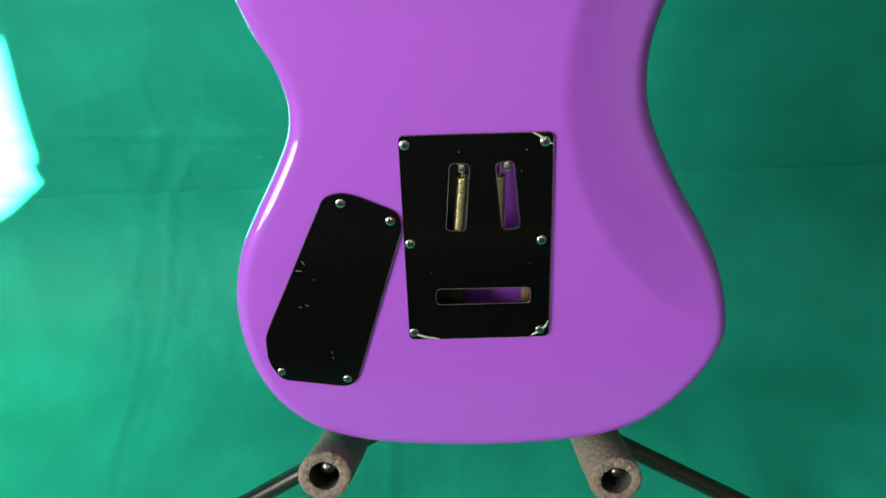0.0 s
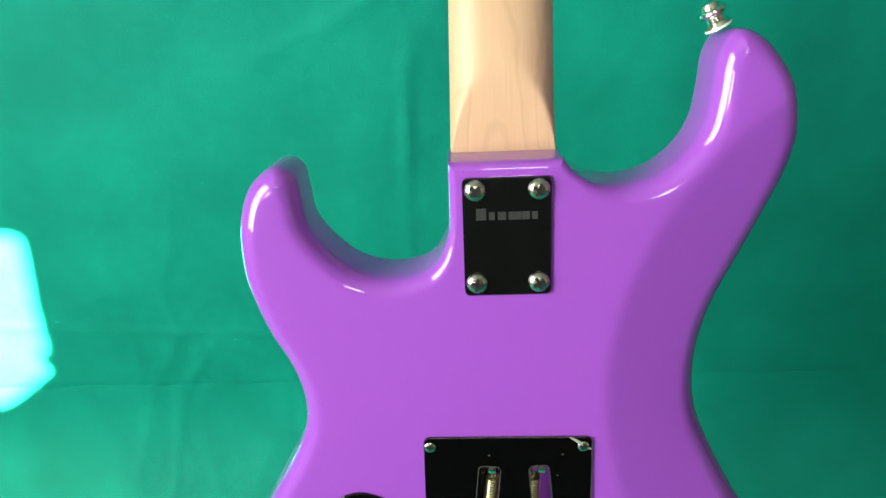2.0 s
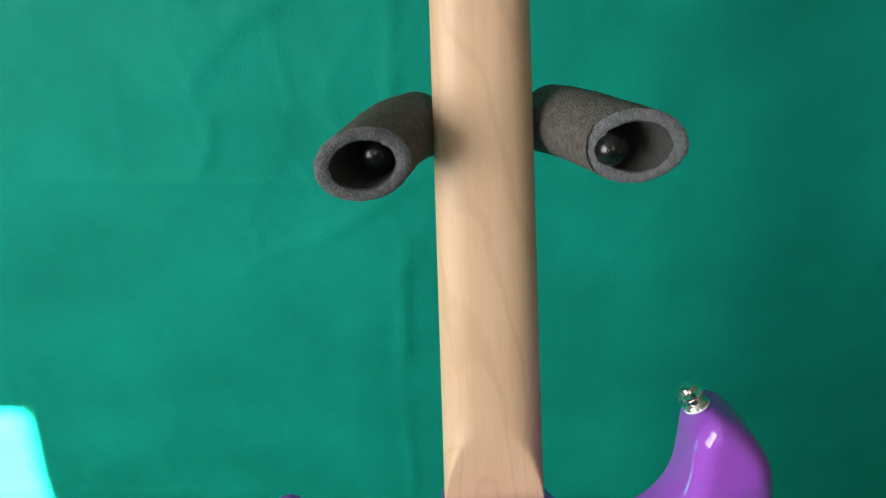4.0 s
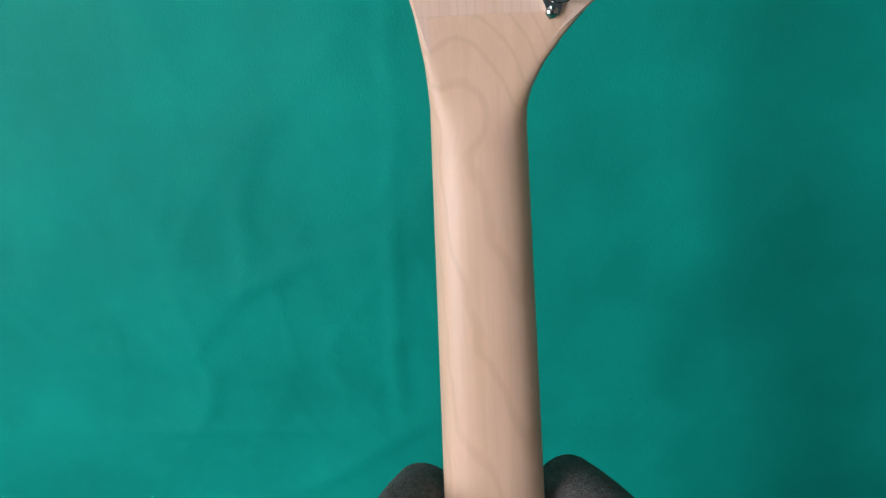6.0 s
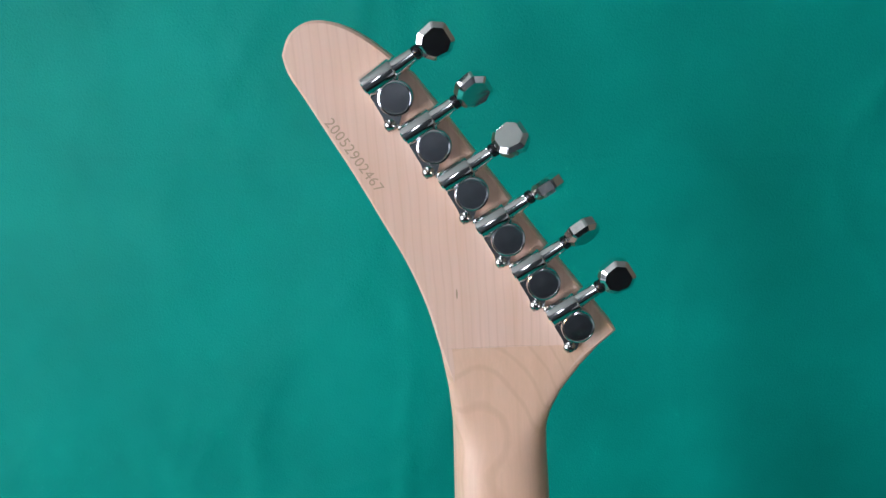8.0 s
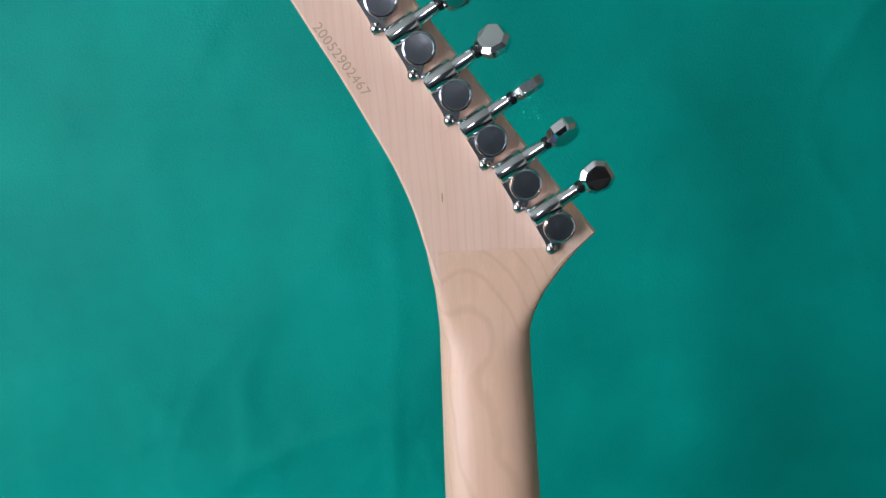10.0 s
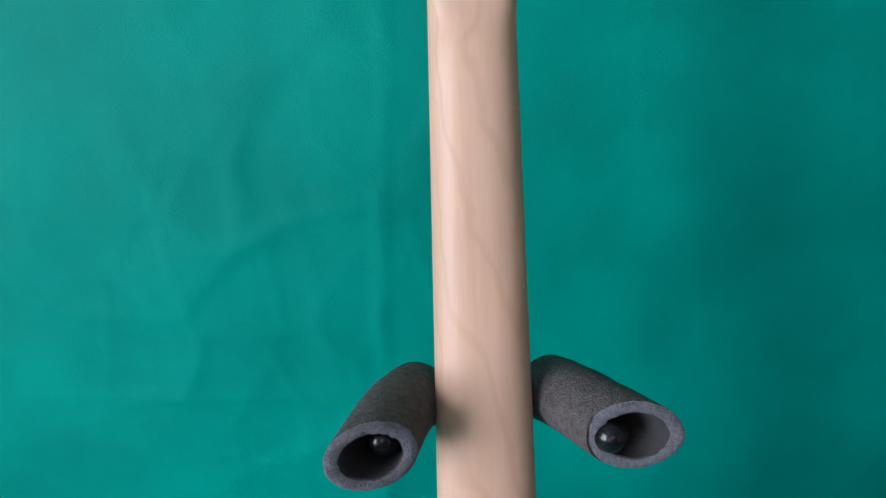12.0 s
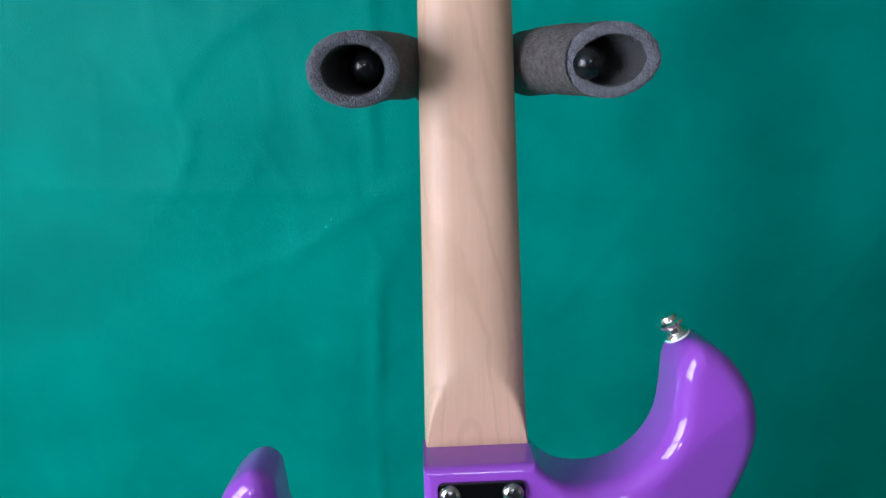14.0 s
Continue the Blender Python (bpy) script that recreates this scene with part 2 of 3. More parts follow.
def filled(loops, extra=()):
    """Triangles of the first loop less the other loops, with extra points inside: points, triangles."""
    verts, edges = [], []
    for loop in loops:
        k = len(verts)
        verts += [Vector(p[:2]) for p in loop]
        edges += [(k + i, k + (i + 1) % len(loop)) for i in range(len(loop))]
    verts += [Vector(p) for p in extra]
    v, _, f, *_ = delaunay_2d_cdt(verts, edges, [], 1, 1e-7)
    keep = []
    for t in f:
        c = sum((v[k] for k in t), Vector((0, 0))) / len(t)
        if inside(c, loops[0]) and not any(inside(c, h) for h in loops[1:]):
            keep.append(tuple(t))
    return v, keep


def slab(bm, loops, back, front, edge=0.0):
    """A flat plate in the x-z plane from y = back to y = front, with holes and a bevelled back edge."""
    tris = {}
    for y, grow in ((back, edge), (front, 0.0)):
        ring_sets = []
        for j, loop in enumerate(loops):
            pts = [Vector(p[:2]) for p in loop]
            if grow:
                area = sum(pts[i - 1].x * pts[i].y - pts[i].x * pts[i - 1].y for i in range(len(pts)))
                sign = (1 if area > 0 else -1) * (1 if j == 0 else -1)
                moved = []
                for i in range(len(pts)):
                    d = (pts[(i + 1) % len(pts)] - pts[i - 1]).normalized()
                    moved.append(pts[i] + sign * grow * Vector((-d.y, d.x)))
                pts = moved
            ring_sets.append(pts)
        v, f = filled(ring_sets)
        made = [bm.verts.new((p.x, y, p.y)) for p in v]
        for t in f:
            bm.faces.new([made[k] for k in t])
        tris[y] = ring_sets
    for loop_a, loop_b, full in zip(tris[back], tris[front], loops):
        n = len(full)
        a = [bm.verts.new((p.x, back, p.y)) for p in loop_a]
        m = [bm.verts.new((p[0], back + edge, p[1])) for p in full]
        b = [bm.verts.new((p.x, front, p.y)) for p in loop_b]
        for i in range(n):
            k = (i + 1) % n
            bm.faces.new((a[i], a[k], m[k], m[i]))
            bm.faces.new((m[i], m[k], b[k], b[i]))
    bmesh.ops.remove_doubles(bm, verts=bm.verts[:], dist=1e-6)
    return bm


# ---- the room ----


def wall(name, lo, hi, label, holes=(), axis=0, paint=None):
    """A wall with real openings; axis 0: it stands across x, 1: across y."""
    bm = bmesh.new()
    u = 1 - axis
    cuts_u = sorted({lo[u], hi[u], *(h[0] for h in holes), *(h[1] for h in holes)})
    cuts_z = sorted({lo[2], hi[2], *(h[2] for h in holes), *(h[3] for h in holes)})
    for a, b in zip(cuts_u, cuts_u[1:]):
        for c, d in zip(cuts_z, cuts_z[1:]):
            if any(h[0] <= a and b <= h[1] and h[2] <= c and d <= h[3] for h in holes):
                continue
            l, h2 = list(lo), list(hi)
            l[u], h2[u], l[2], h2[2] = a, b, c, d
            box(bm, l, h2)
    ob = new(name, mesh_of(name, bm, paint or WALL_PAINT, False))
    return tagged(ob, label, "wall", kind="structure")


SMALL = (-1.375, -1.20, 1.090, 1.370)     # x, x, z, z of the sunny window
LARGE = (-1.96, -0.46, 0.57, 1.99)       # y, y, z, z of the large one
wall("wall_west", (X0 - 0.06, Y0, 0), (X0, Y1, H), "brown grey painted wall with one window", (LARGE,))
# unseen wall, coloured light and warm to bounce fill onto the neck
wall("wall_east", (X1, Y0, 0), (X1 + 0.15, Y1, H), "plain beige painted wall", paint=BEIGE)
wall("wall_north", (X0 - 0.06, Y1, 0), (X1 + 0.15, Y1 + 0.15, H), "plain brown grey wall behind the green cloth", axis=1)
wall("wall_south", (X0 - 0.06, Y0 - 0.03, 0), (X1 + 0.15, Y0, H), "dark grey wall with a small sunny window", (SMALL,), axis=1, paint=DARK_WALL)
bm = bmesh.new()
box(bm, (X0 - 0.2, Y0 - 0.15, -0.1), (X1 + 0.15, Y1 + 0.15, -0.004))
tagged(new("floor", mesh_of("floor", bm, CARPET, False)), "dark grey carpet floor under the green cloth", "floor", kind="structure")
bm = bmesh.new()
box(bm, (X0 - 0.2, Y0 - 0.15, H), (X1 + 0.15, Y1 + 0.15, H + 0.1))
tagged(new("ceiling", mesh_of("ceiling", bm, CEILING_PAINT, False)), "plain beige painted ceiling", "ceiling", kind="structure")


def window_bars(name, bars, label):
    ob = thing(name, label, "window", kind="structure")
    for lo, hi in bars:
        bm = bmesh.new()
        box(bm, lo, hi, 0.002)
        part("window_frame", bm, WHITE_FRAME, ob)
    return ob


y0, y1, z0, z1 = LARGE
large = window_bars("window_1", [((X0 - 0.05, y0, z0), (X0 - 0.01, y0 + 0.03, z1)), ((X0 - 0.05, y1 - 0.03, z0), (X0 - 0.01, y1, z1)),
                                 ((X0 - 0.003, y0, 1.265), (X0 + 0.012, y1, 1.295)), ((X0 + 0.0125, -1.24, z0), (X0 + 0.027, -1.18, z1)), ((X0 - 0.05, y0 + 0.03, z0), (X0 - 0.01, y1 - 0.03, z0 + 0.03)), ((X0 - 0.05, y0 + 0.03, z1 - 0.03), (X0 - 0.01, y1 - 0.03, z1))], "large white window frame closed by an added white panel")
# unseen panel added to keep the sun out; the lamps stand before it
bm = bmesh.new()
box(bm, (X0 - 0.009, y0 + 0.002, z0 + 0.002), (X0 - 0.004, y1 - 0.002, z1 - 0.002))
part("backing_panel", bm, WHITE_PANEL, large, "unseen white panel added behind the window's light")
x0, x1, z0, z1 = SMALL
small = window_bars("window_2", [((x0, Y0 - 0.025, z1 - 0.012), (x1, Y0 - 0.008, z1)), ((x0, Y0 - 0.025, z0), (x1, Y0 - 0.008, z0 + 0.008))], "small window with an added sheet shaping its sun patch")
# unseen sheet, cut so that the sun patch on the cloth gets its outline
bm = bmesh.new()
slab(bm, [[Vector(p) for p in ((-1.246, z1), (-1.243, 1.355), (-1.260, 1.260), (-1.270, 1.186), (-1.285, 1.169), (-1.277, 1.149), (-1.340, z0 + 0.010), (-1.360, z0), (x1 + 0.01, z0), (x1 + 0.01, z1))]], Y0 + 0.001, Y0 + 0.006)
part("sun_mask", bm, WHITE_PANEL, small, "unseen sheet cut to outline the sun patch", False)

slit = window_bars("window_3", [((0.01, Y0 + 0.001, 1.59), (0.04, Y0 + 0.022, 2.13)), ((0.30, Y0 + 0.001, 1.59), (0.33, Y0 + 0.022, 2.13)), ((0.0405, Y0 + 0.001, 1.59), (0.2995, Y0 + 0.022, 1.61)), ((0.0405, Y0 + 0.001, 2.11), (0.2995, Y0 + 0.022, 2.13))], "narrow high white window with an added backing panel")
# panel added on the solid wall as backing for the lamp
bm = bmesh.new()
box(bm, (0.041, Y0 + 0.003, 1.611), (0.299, Y0 + 0.008, 2.109))
part("backing_panel", bm, WHITE_PANEL, slit, "unseen white panel added behind the window's light")

# unseen panelled piece, added as something white for the belly cut to mirror
door = thing("pale_reflector_1", "unseen white panelled piece added for the belly cut to mirror", "door", kind="structure")
bm = bmesh.new()
box(bm, (X1 - 0.030, -2.45, 0.0), (X1 - 0.002, -1.60, 2.02), 0.002)
part("reflector_leaf", bm, WHITE_FRAME, door)
for y in (-2.37, -1.995):
    for k in range(4):
        bm = bmesh.new()
        box(bm, (X1 - 0.042, y, 0.10 + 0.475 * k), (X1 - 0.031, y + 0.315, 0.50 + 0.475 * k), 0.004)
        part("reflector_panel", bm, WHITE_FRAME, door)
bm = bmesh.new()
lathe(bm, [(0.022, 0.0), (0.020, 0.006), (0.008, 0.010), (0.008, 0.032), (0.022, 0.040), (0.026, 0.052), (0.018, 0.062), (0.002, 0.064)], pose(X1 - 0.029, -1.640, 1.0, 0, -90, 0), 24)
part("reflector_knob", bm, CHROME, door, "round chrome knob on the added white piece")

# green cloth: hangs from above, bends and runs on over the floor
CLOTH_Y, BEND = 0.42, 0.20


def cloth():
    bm = bmesh.new()
    width, nx = 2.6, 480
    path = [(CLOTH_Y, 2.05 - k * 0.0070) for k in range(int((2.05 - BEND) / 0.0070))]
    for k in range(25):
        a = math.pi / 2 * k / 24
        path.append((CLOTH_Y - BEND * (1 - math.cos(a)), BEND - BEND * math.sin(a)))
    path += [(CLOTH_Y - BEND - 0.02 * k, 0.0) for k in range(1, 60)]
    n = len(path)
    grid = []
    for j, (y, z) in enumerate(path):
        a, b = path[max(j - 1, 0)], path[min(j + 1, n - 1)]
        ty, tz = b[0] - a[0], b[1] - a[1]
        l = math.hypot(ty, tz)
        ny, nz = tz / l, -ty / l
        s = j * 0.0070
        row = []
        for i in range(nx + 1):
            x = -width / 2 + width * i / nx
            h = 0.0030 * noise.noise(Vector((x * 1.6, 3.1, s * 0.9))) + 0.0024 * noise.noise(Vector((x * 6 + s * 1.5, 7.7, s * 2.2)))
            h += 0.0013 * noise.noise(Vector((x * 17 - s * 6, 2.9, s * 13)))
            patchy = max(0.0, noise.noise(Vector((x * 3.3, 9.1, s * 3.0))) + 0.15)
            ridge = 1 - abs(noise.noise(Vector((x * 5.0 + 1.6 * s, 1.3, s * 3.6 - x))))
            h += 0.0010 * patchy * max(0.0, ridge - 0.90) / 0.10
            ridge = 1 - abs(noise.noise(Vector((x * 8.0 - 4 * s, 5.3, s * 5.6))))
            h += 0.0009 * patchy * max(0.0, ridge - 0.92) / 0.08
            for size, deep, seed in ((6.5, 0.0015, 0.7), (13.0, 0.0009, 4.2)):
                bend = 0.25 * noise.noise(Vector((x * 9, seed, s * 9)))
                near, next_near, *_ = noise.voronoi(Vector((x * size + bend + s * 2.2, seed, s * size * 0.62 - bend)))[0]
                h += deep * (0.3 + patchy) * (math.exp(-((next_near - near) / 0.055) ** 2) + 0.5 * near)
            off = x + 0.076 - 0.042 * (z - 0.66) + 0.003 * math.sin(s * 17) + 0.004 * noise.noise(Vector((0.4, 8.8, s * 14)))
            worn = 0.55 + 0.9 * noise.noise(Vector((3.3, 1.8, s * 9)))
            h += 0.0030 * worn * math.exp(-(off / 0.0065) ** 2) + 0.0016 * math.exp(-((off + 0.035) / 0.035) ** 2)
            for fold in (0.281, 0.722, 1.17):
                off = z - fold + 0.052 * x - 0.002 * math.sin(x * 5)
                h += 0.0019 * math.exp(-(off / 0.0045) ** 2) * (0.65 + noise.noise(Vector((x * 4, fold, 0.2))))
            row.append(bm.verts.new((x, y - abs(ny) * h, z + abs(nz) * h + (0.012 if nz else 0))))
        grid.append(row)
    for a, b in zip(grid, grid[1:]):
        for i in range(nx):
            bm.faces.new((a[i], a[i + 1], b[i + 1], b[i]))
    data = mesh_of("backdrop", bm, CLOTH)
    ob = new("backdrop", data)
    thick = ob.modifiers.new("thickness", "SOLIDIFY")
    thick.thickness = 0.0012
    return tagged(ob, "creased green cloth backdrop hanging and running over the floor", "backdrop", kind="structure")


cloth()

# ---- the guitar ----
guitar = thing("electric_guitar", "purple electric guitar with maple neck leaning backwards on stand", "guitar", m=LEANT)
THICK = 0.042
BELLY = (Vector((0.25, 0.031)), 0.196, 0.27)     # centre, radius and slope of the belly cut


def belly(x, z):
    d = BELLY[1] - (Vector((x, z)) - BELLY[0]).length
    soft = 0.0016
    s = 0.5 * (d + math.sqrt(d * d + soft * soft))
    return BELLY[2] * max(0.0, s - soft * 0.05)


def edge_radius(x, z):
    near = max(0.0, min(1.0, (z - 0.085) / 0.04)) * max(0.0, min(1.0, (0.060 - abs(x)) / 0.02))
    return 0.0112 * (1 - near) + 0.0045 * near


def body_outline():
    upper_bass = [(0.0285, 0.1640), (0.0306, 0.1614), (0.0352, 0.1562), (0.046, 0.1500), (0.062, 0.1485), (0.078, 0.1530), (0.0915, 0.164), (0.0995, 0.178),
                  (0.1025, 0.195), (0.1045, 0.2120), (0.112, 0.2230), (0.1225, 0.2215), (0.134, 0.211), (0.144, 0.194), (0.149, 0.172), (0.1465, 0.152), (0.139, 0.130), (0.1275, 0.103)]
    bass_side = [(0.1165, 0.079), (0.1095, 0.055), (0.1075, 0.033), (0.1105, 0.009), (0.1215, -0.019), (0.137, -0.049), (0.1545, -0.079), (0.167, -0.108), (0.1735, -0.140), (0.170, -0.166)]
    bottom = [(0.156, -0.193), (0.134, -0.218), (0.103, -0.2365), (0.062, -0.2445), (0.010, -0.247), (-0.045, -0.2445), (-0.092, -0.2375), (-0.125, -0.2245), (-0.149, -0.203), (-0.164, -0.174)]
    treble_side = [(-0.1705, -0.140), (-0.1695, -0.107), (-0.160, -0.072), (-0.1455, -0.044), (-0.1305, -0.018), (-0.119, 0.006), (-0.1165, 0.026), (-0.1215, 0.048), (-0.1325, 0.071), (-0.1405, 0.096),
                   (-0.1425, 0.113), (-0.1412, 0.134), (-0.1340, 0.153), (-0.1205, 0.1632), (-0.1102, 0.1588), (-0.1076, 0.1468), (-0.105, 0.131), (-0.0955, 0.117), (-0.081, 0.105), (-0.0625, 0.1005), (-0.045, 0.1035), (-0.0355, 0.112), (-0.0305, 0.126), (-0.0298, 0.140), (-0.0297, 0.1638)]
    line = [Vector((p[0], p[1])) for p in spline(upper_bass + bass_side + bottom + treble_side, 6, False)]
    return line + [line[-1].lerp(line[0], k / 8) for k in range(1, 8)]


def rect(cx, cz, w, h, turn=0.0):
    m = Matrix.Rotation(radians(turn), 2)
    return [Vector((cx, cz)) + m @ Vector((sx * w / 2, sz * h / 2)) for sx, sz in ((-1, -1), (1, -1), (1, 1), (-1, 1))]


PLATE = (-0.0022, -0.0692)
CAVITY = rounded(rect(PLATE[0], PLATE[1], 0.080, 0.128), 0.008, 4)


def body_mesh():
    line = body_outline()
    n = len(line)
    if sum(line[i - 1].x * line[i].y - line[i].x * line[i - 1].y for i in range(n)) < 0:
        line.reverse()
    normals = []
    for i in range(n):
        d = (line[(i + 1) % n] - line[i - 1]).normalized()
        normals.append(Vector((-d.y, d.x)))
    for _ in range(2):
        normals = [(normals[i - 1] + 2 * normals[i] + normals[(i + 1) % n]).normalized() for i in range(n)]
    bm = bmesh.new()
    rings = []
    steps = 8
    fr = 0.005
    for k in range(5):
        a = math.pi / 2 * k / 4
        rings.append([(line[i] + normals[i] * fr * (1 - math.sin(a)), THICK - fr * (1 - math.cos(a))) for i in range(n)])
    for k in range(steps + 1):
        a = math.pi / 2 * k / steps
        ring = []
        for i in range(n):
            r = edge_radius(*line[i])
            p = line[i] + normals[i] * r * (1 - math.cos(a))
            ring.append((p, min(belly(p.x, p.y), 0.028) + r * (1 - math.sin(a))))
        rings.append(ring)
    made = [[bm.verts.new((p.x, y, p.y)) for p, y in ring] for ring in rings]
    for a, b in zip(made, made[1:]):
        for i in range(n):
            k = (i + 1) % n
            bm.faces.new((a[i], a[k], b[k], b[i]))
    inner = [p for p, _ in rings[-1]]
    extra = []
    step = 0.004
    for i in range(-46, 47):
        for j in range(-64, 60):
            p = Vector((i * step + (j % 2) * step / 2, j * step))
            if inside(p, inner) and not inside(p, CAVITY) and min((p - q).length for q in inner) > 0.003:
                extra.append(p)
    v, f = filled([inner, CAVITY], extra)
    back = [bm.verts.new((p.x, min(belly(p.x, p.y), 0.028), p.y)) for p in v]
    for t in f:
        bm.faces.new([back[k] for k in t])
    v, f = filled([[p for p, _ in rings[0]]])
    front = [bm.verts.new((p.x, THICK, p.y)) for p in v]
    for t in f:
        bm.faces.new([front[k] for k in t])
    a = [bm.verts.new((p.x, 0, p.y)) for p in CAVITY]
    b = [bm.verts.new((p.x, 0.030, p.y)) for p in CAVITY]
    for i in range(len(CAVITY)):
        k = (i + 1) % len(CAVITY)
        bm.faces.new((a[i], a[k], b[k], b[i]))
    bm.faces.new(b)
    bmesh.ops.remove_doubles(bm, verts=bm.verts[:], dist=2e-5)
    return bm


part("body", body_mesh(), PURPLE, guitar, "glossy purple contoured solid body")


# neck: shaft, heel and fingerboard
NUT = 0.576
FACE = 0.0445


def neck_width(z):
    return 0.0425 + (0.0575 - 0.0425) * (NUT - z) / (NUT - 0.164)


SCARF = 0.6087
HEAD_LEFT = ((0.5700, -0.0212), (0.5900, -0.0224), (0.6090, -0.0254))
HEAD_RIGHT = ((0.5700, 0.0218), (0.5780, 0.0236), (0.5880, 0.0285), (0.5990, 0.0368), (0.6090, 0.0460))


def between(z, table):
    return float(np.interp(z, [t[0] for t in table], [t[1] for t in table]))


def smooth(t):
    t = max(0.0, min(1.0, t))
    return t * t * (3 - 2 * t)


def neck_mesh():
    """Shaft with a rounded back that turns into the flat heel below and into the flat of the headstock above."""
    bm = bmesh.new()
    rows, m = 190, 40
    prev = None
    for j in range(rows + 1):
        z = 0.150 + (SCARF - 0.150) * j / rows
        w = neck_width(min(z, NUT)) / 2
        top = smooth((z - 0.548) / 0.052)
        reach_l, reach_r = smooth((z - 0.556) / 0.030), smooth((z - 0.552) / 0.026)
        left = -w * (1 - reach_l) + between(z, HEAD_LEFT) * reach_l
        right = w * (1 - reach_r) + between(z, HEAD_RIGHT) * reach_r
        rise = max(0.0, (0.229 - z) / 0.062)
        crown = 0.0158 + 0.0014 * (NUT - z) / 0.4 + 0.029 * rise ** 3.2
        power = 2.4 + 9 * top * top
        flat = 0.0176
        head_back = 0.0335 - math.tan(radians(13.0)) * (z - NUT) - 0.0002
        face = FACE * (1 - top) + (head_back + 0.0120) * top
        ring = []
        for i in range(m + 1):
            a = math.pi * i / m
            ca, sa = math.cos(a), math.sin(a)
            u = math.copysign(abs(ca) ** (2 / power), ca)
            x = (left + right) / 2 - u * (right - left) / 2
            t = abs(sa) ** (2 / power)
            t = crown * t * (1 - top) + (face - head_back) * t * top
            k = 0.0004
            t = 0.5 * (t + flat - math.sqrt((t - flat) ** 2 + k * k))
            ring.append(bm.verts.new((x, face - max(t, 0.0), z)))
        if prev:
            for i in range(m):
                bm.faces.new((prev[i], prev[i + 1], ring[i + 1], ring[i]))
            bm.faces.new((prev[0], ring[0], ring[-1], prev[-1]))
        else:
            bm.faces.new(ring)
        prev = ring
    bm.faces.new(prev[::-1])
    bmesh.ops.remove_doubles(bm, verts=bm.verts[:], dist=1e-7)
    return bm


neck = part("neck", neck_mesh(), MAPLE, guitar, "satin maple neck with rounded back")
bm = bmesh.new()
slab(bm, [[Vector((sx * neck_width(z) / 2, z)) for sx, z in ((-1, 0.11), (1, 0.11), (1, NUT), (-1, NUT))]], FACE + 0.0002, FACE + 0.0055, 0.0)
part("fingerboard", bm, MAPLE, guitar, "light maple fingerboard")

# headstock: a plane of its own, tilted back towards the viewer
HEAD_TILT = 13.0
HEAD = pose(0, 0.0335, NUT, HEAD_TILT)          # origin at the nut on the back face


def on_head(x, z):
    """From the x and height of the neck's frame to the headstock's own plane."""
    return Vector((x, (z - NUT) / math.cos(radians(HEAD_TILT))))


def head_mesh():
    treble = [(-0.0180, 0.5800), (-0.0204, 0.5910), (-0.0253, 0.6088), (-0.0304, 0.6285), (-0.0379, 0.6478), (-0.0475, 0.6665), (-0.0576, 0.6857), (-0.0671, 0.7022), (-0.0750, 0.7161), (-0.0812, 0.7268), (-0.0830, 0.7340)]
    tip = [(-0.0800, 0.7410), (-0.0740, 0.7455), (-0.0660, 0.7465), (-0.0560, 0.7435), (-0.0450, 0.7365)]
    bass = [(-0.0308, 0.7246), (-0.0158, 0.7047), (0.0056, 0.6756), (0.0283, 0.6450), (0.0466, 0.6214), (0.0515, 0.6152)]
    curl = [(0.0519, 0.6143), (0.0512, 0.6135), (0.0458, 0.6088), (0.0348, 0.5990), (0.0265, 0.5880), (0.0205, 0.5800)]
    line = spline([on_head(*p).to_3d() for p in treble], 4, False) + spline([on_head(*p).to_3d() for p in [treble[-1]] + tip + [bass[0]]], 4, False)[1:]
    line += spline([on_head(*p).to_3d() for p in bass], 3, False)[1:] + spline([on_head(*p).to_3d() for p in curl], 4, False)
    bm = bmesh.new()
    slab(bm, [[Vector((p.x, p.y)) for p in line]], 0.0, 0.0145, 0.0011)
    return bm


head = part("headstock", head_mesh(), MAPLE_HEAD, guitar, "pointed maple headstock with six tuners in a row")
head.matrix_basis = HEAD
bm = bmesh.new()
v0, v1 = on_head(-0.0243, 0.6088), on_head(0.0435, 0.6075)
tube(bm, [(v0.x, 0.00005, v0.y), ((v0.x + v1.x) / 2, 0.00005, v0.y + 0.0004), (v1.x, 0.00005, v1.y)], 0.00007, 6)
part("scarf_joint", bm, BURNT, head, "faint glue line across the maple")
bm = bmesh.new()
k0 = on_head(-0.0170, 0.6335)
lathe(bm, [(0.0002, -0.0001), (0.0005, 0.0), (0.0002, 0.0001)], Matrix.Translation((k0.x, 0.0, k0.y)) @ Matrix.Diagonal((0.8, 0.2, 5, 1)) @ pose(0, 0, 0, 90), 8)
part("knot", bm, BURNT, head, "small dark mineral streak")


bm = bmesh.new()
lathe(bm, [(0.0002, -0.0001), (0.0005, 0.0), (0.0002, 0.0001)], pose(0.0082, 0.0297, 0.4425) @ Matrix.Diagonal((0.7, 0.5, 6, 1)) @ pose(0, 0, 0, 90), 8)
part("wood_fleck", bm, BURNT, neck, "short dark mark in the maple")


def lettering(text, size, m, mat, parent, name, label):
    curve = bpy.data.curves.new(name, "FONT")
    curve.body, curve.size, curve.align_x, curve.align_y = text, size, "CENTER", "CENTER"
    curve.extrude, curve.space_character = 0.00006, 1.06
    ob = bpy.data.objects.new(name, curve)
    data = bpy.data.meshes.new_from_object(ob)
    bpy.data.objects.remove(ob)
    data.materials.clear()
    data.materials.append(mat)
    out = new(name, data)
    out.parent, out.matrix_basis = parent, m
    return tagged(out, label)


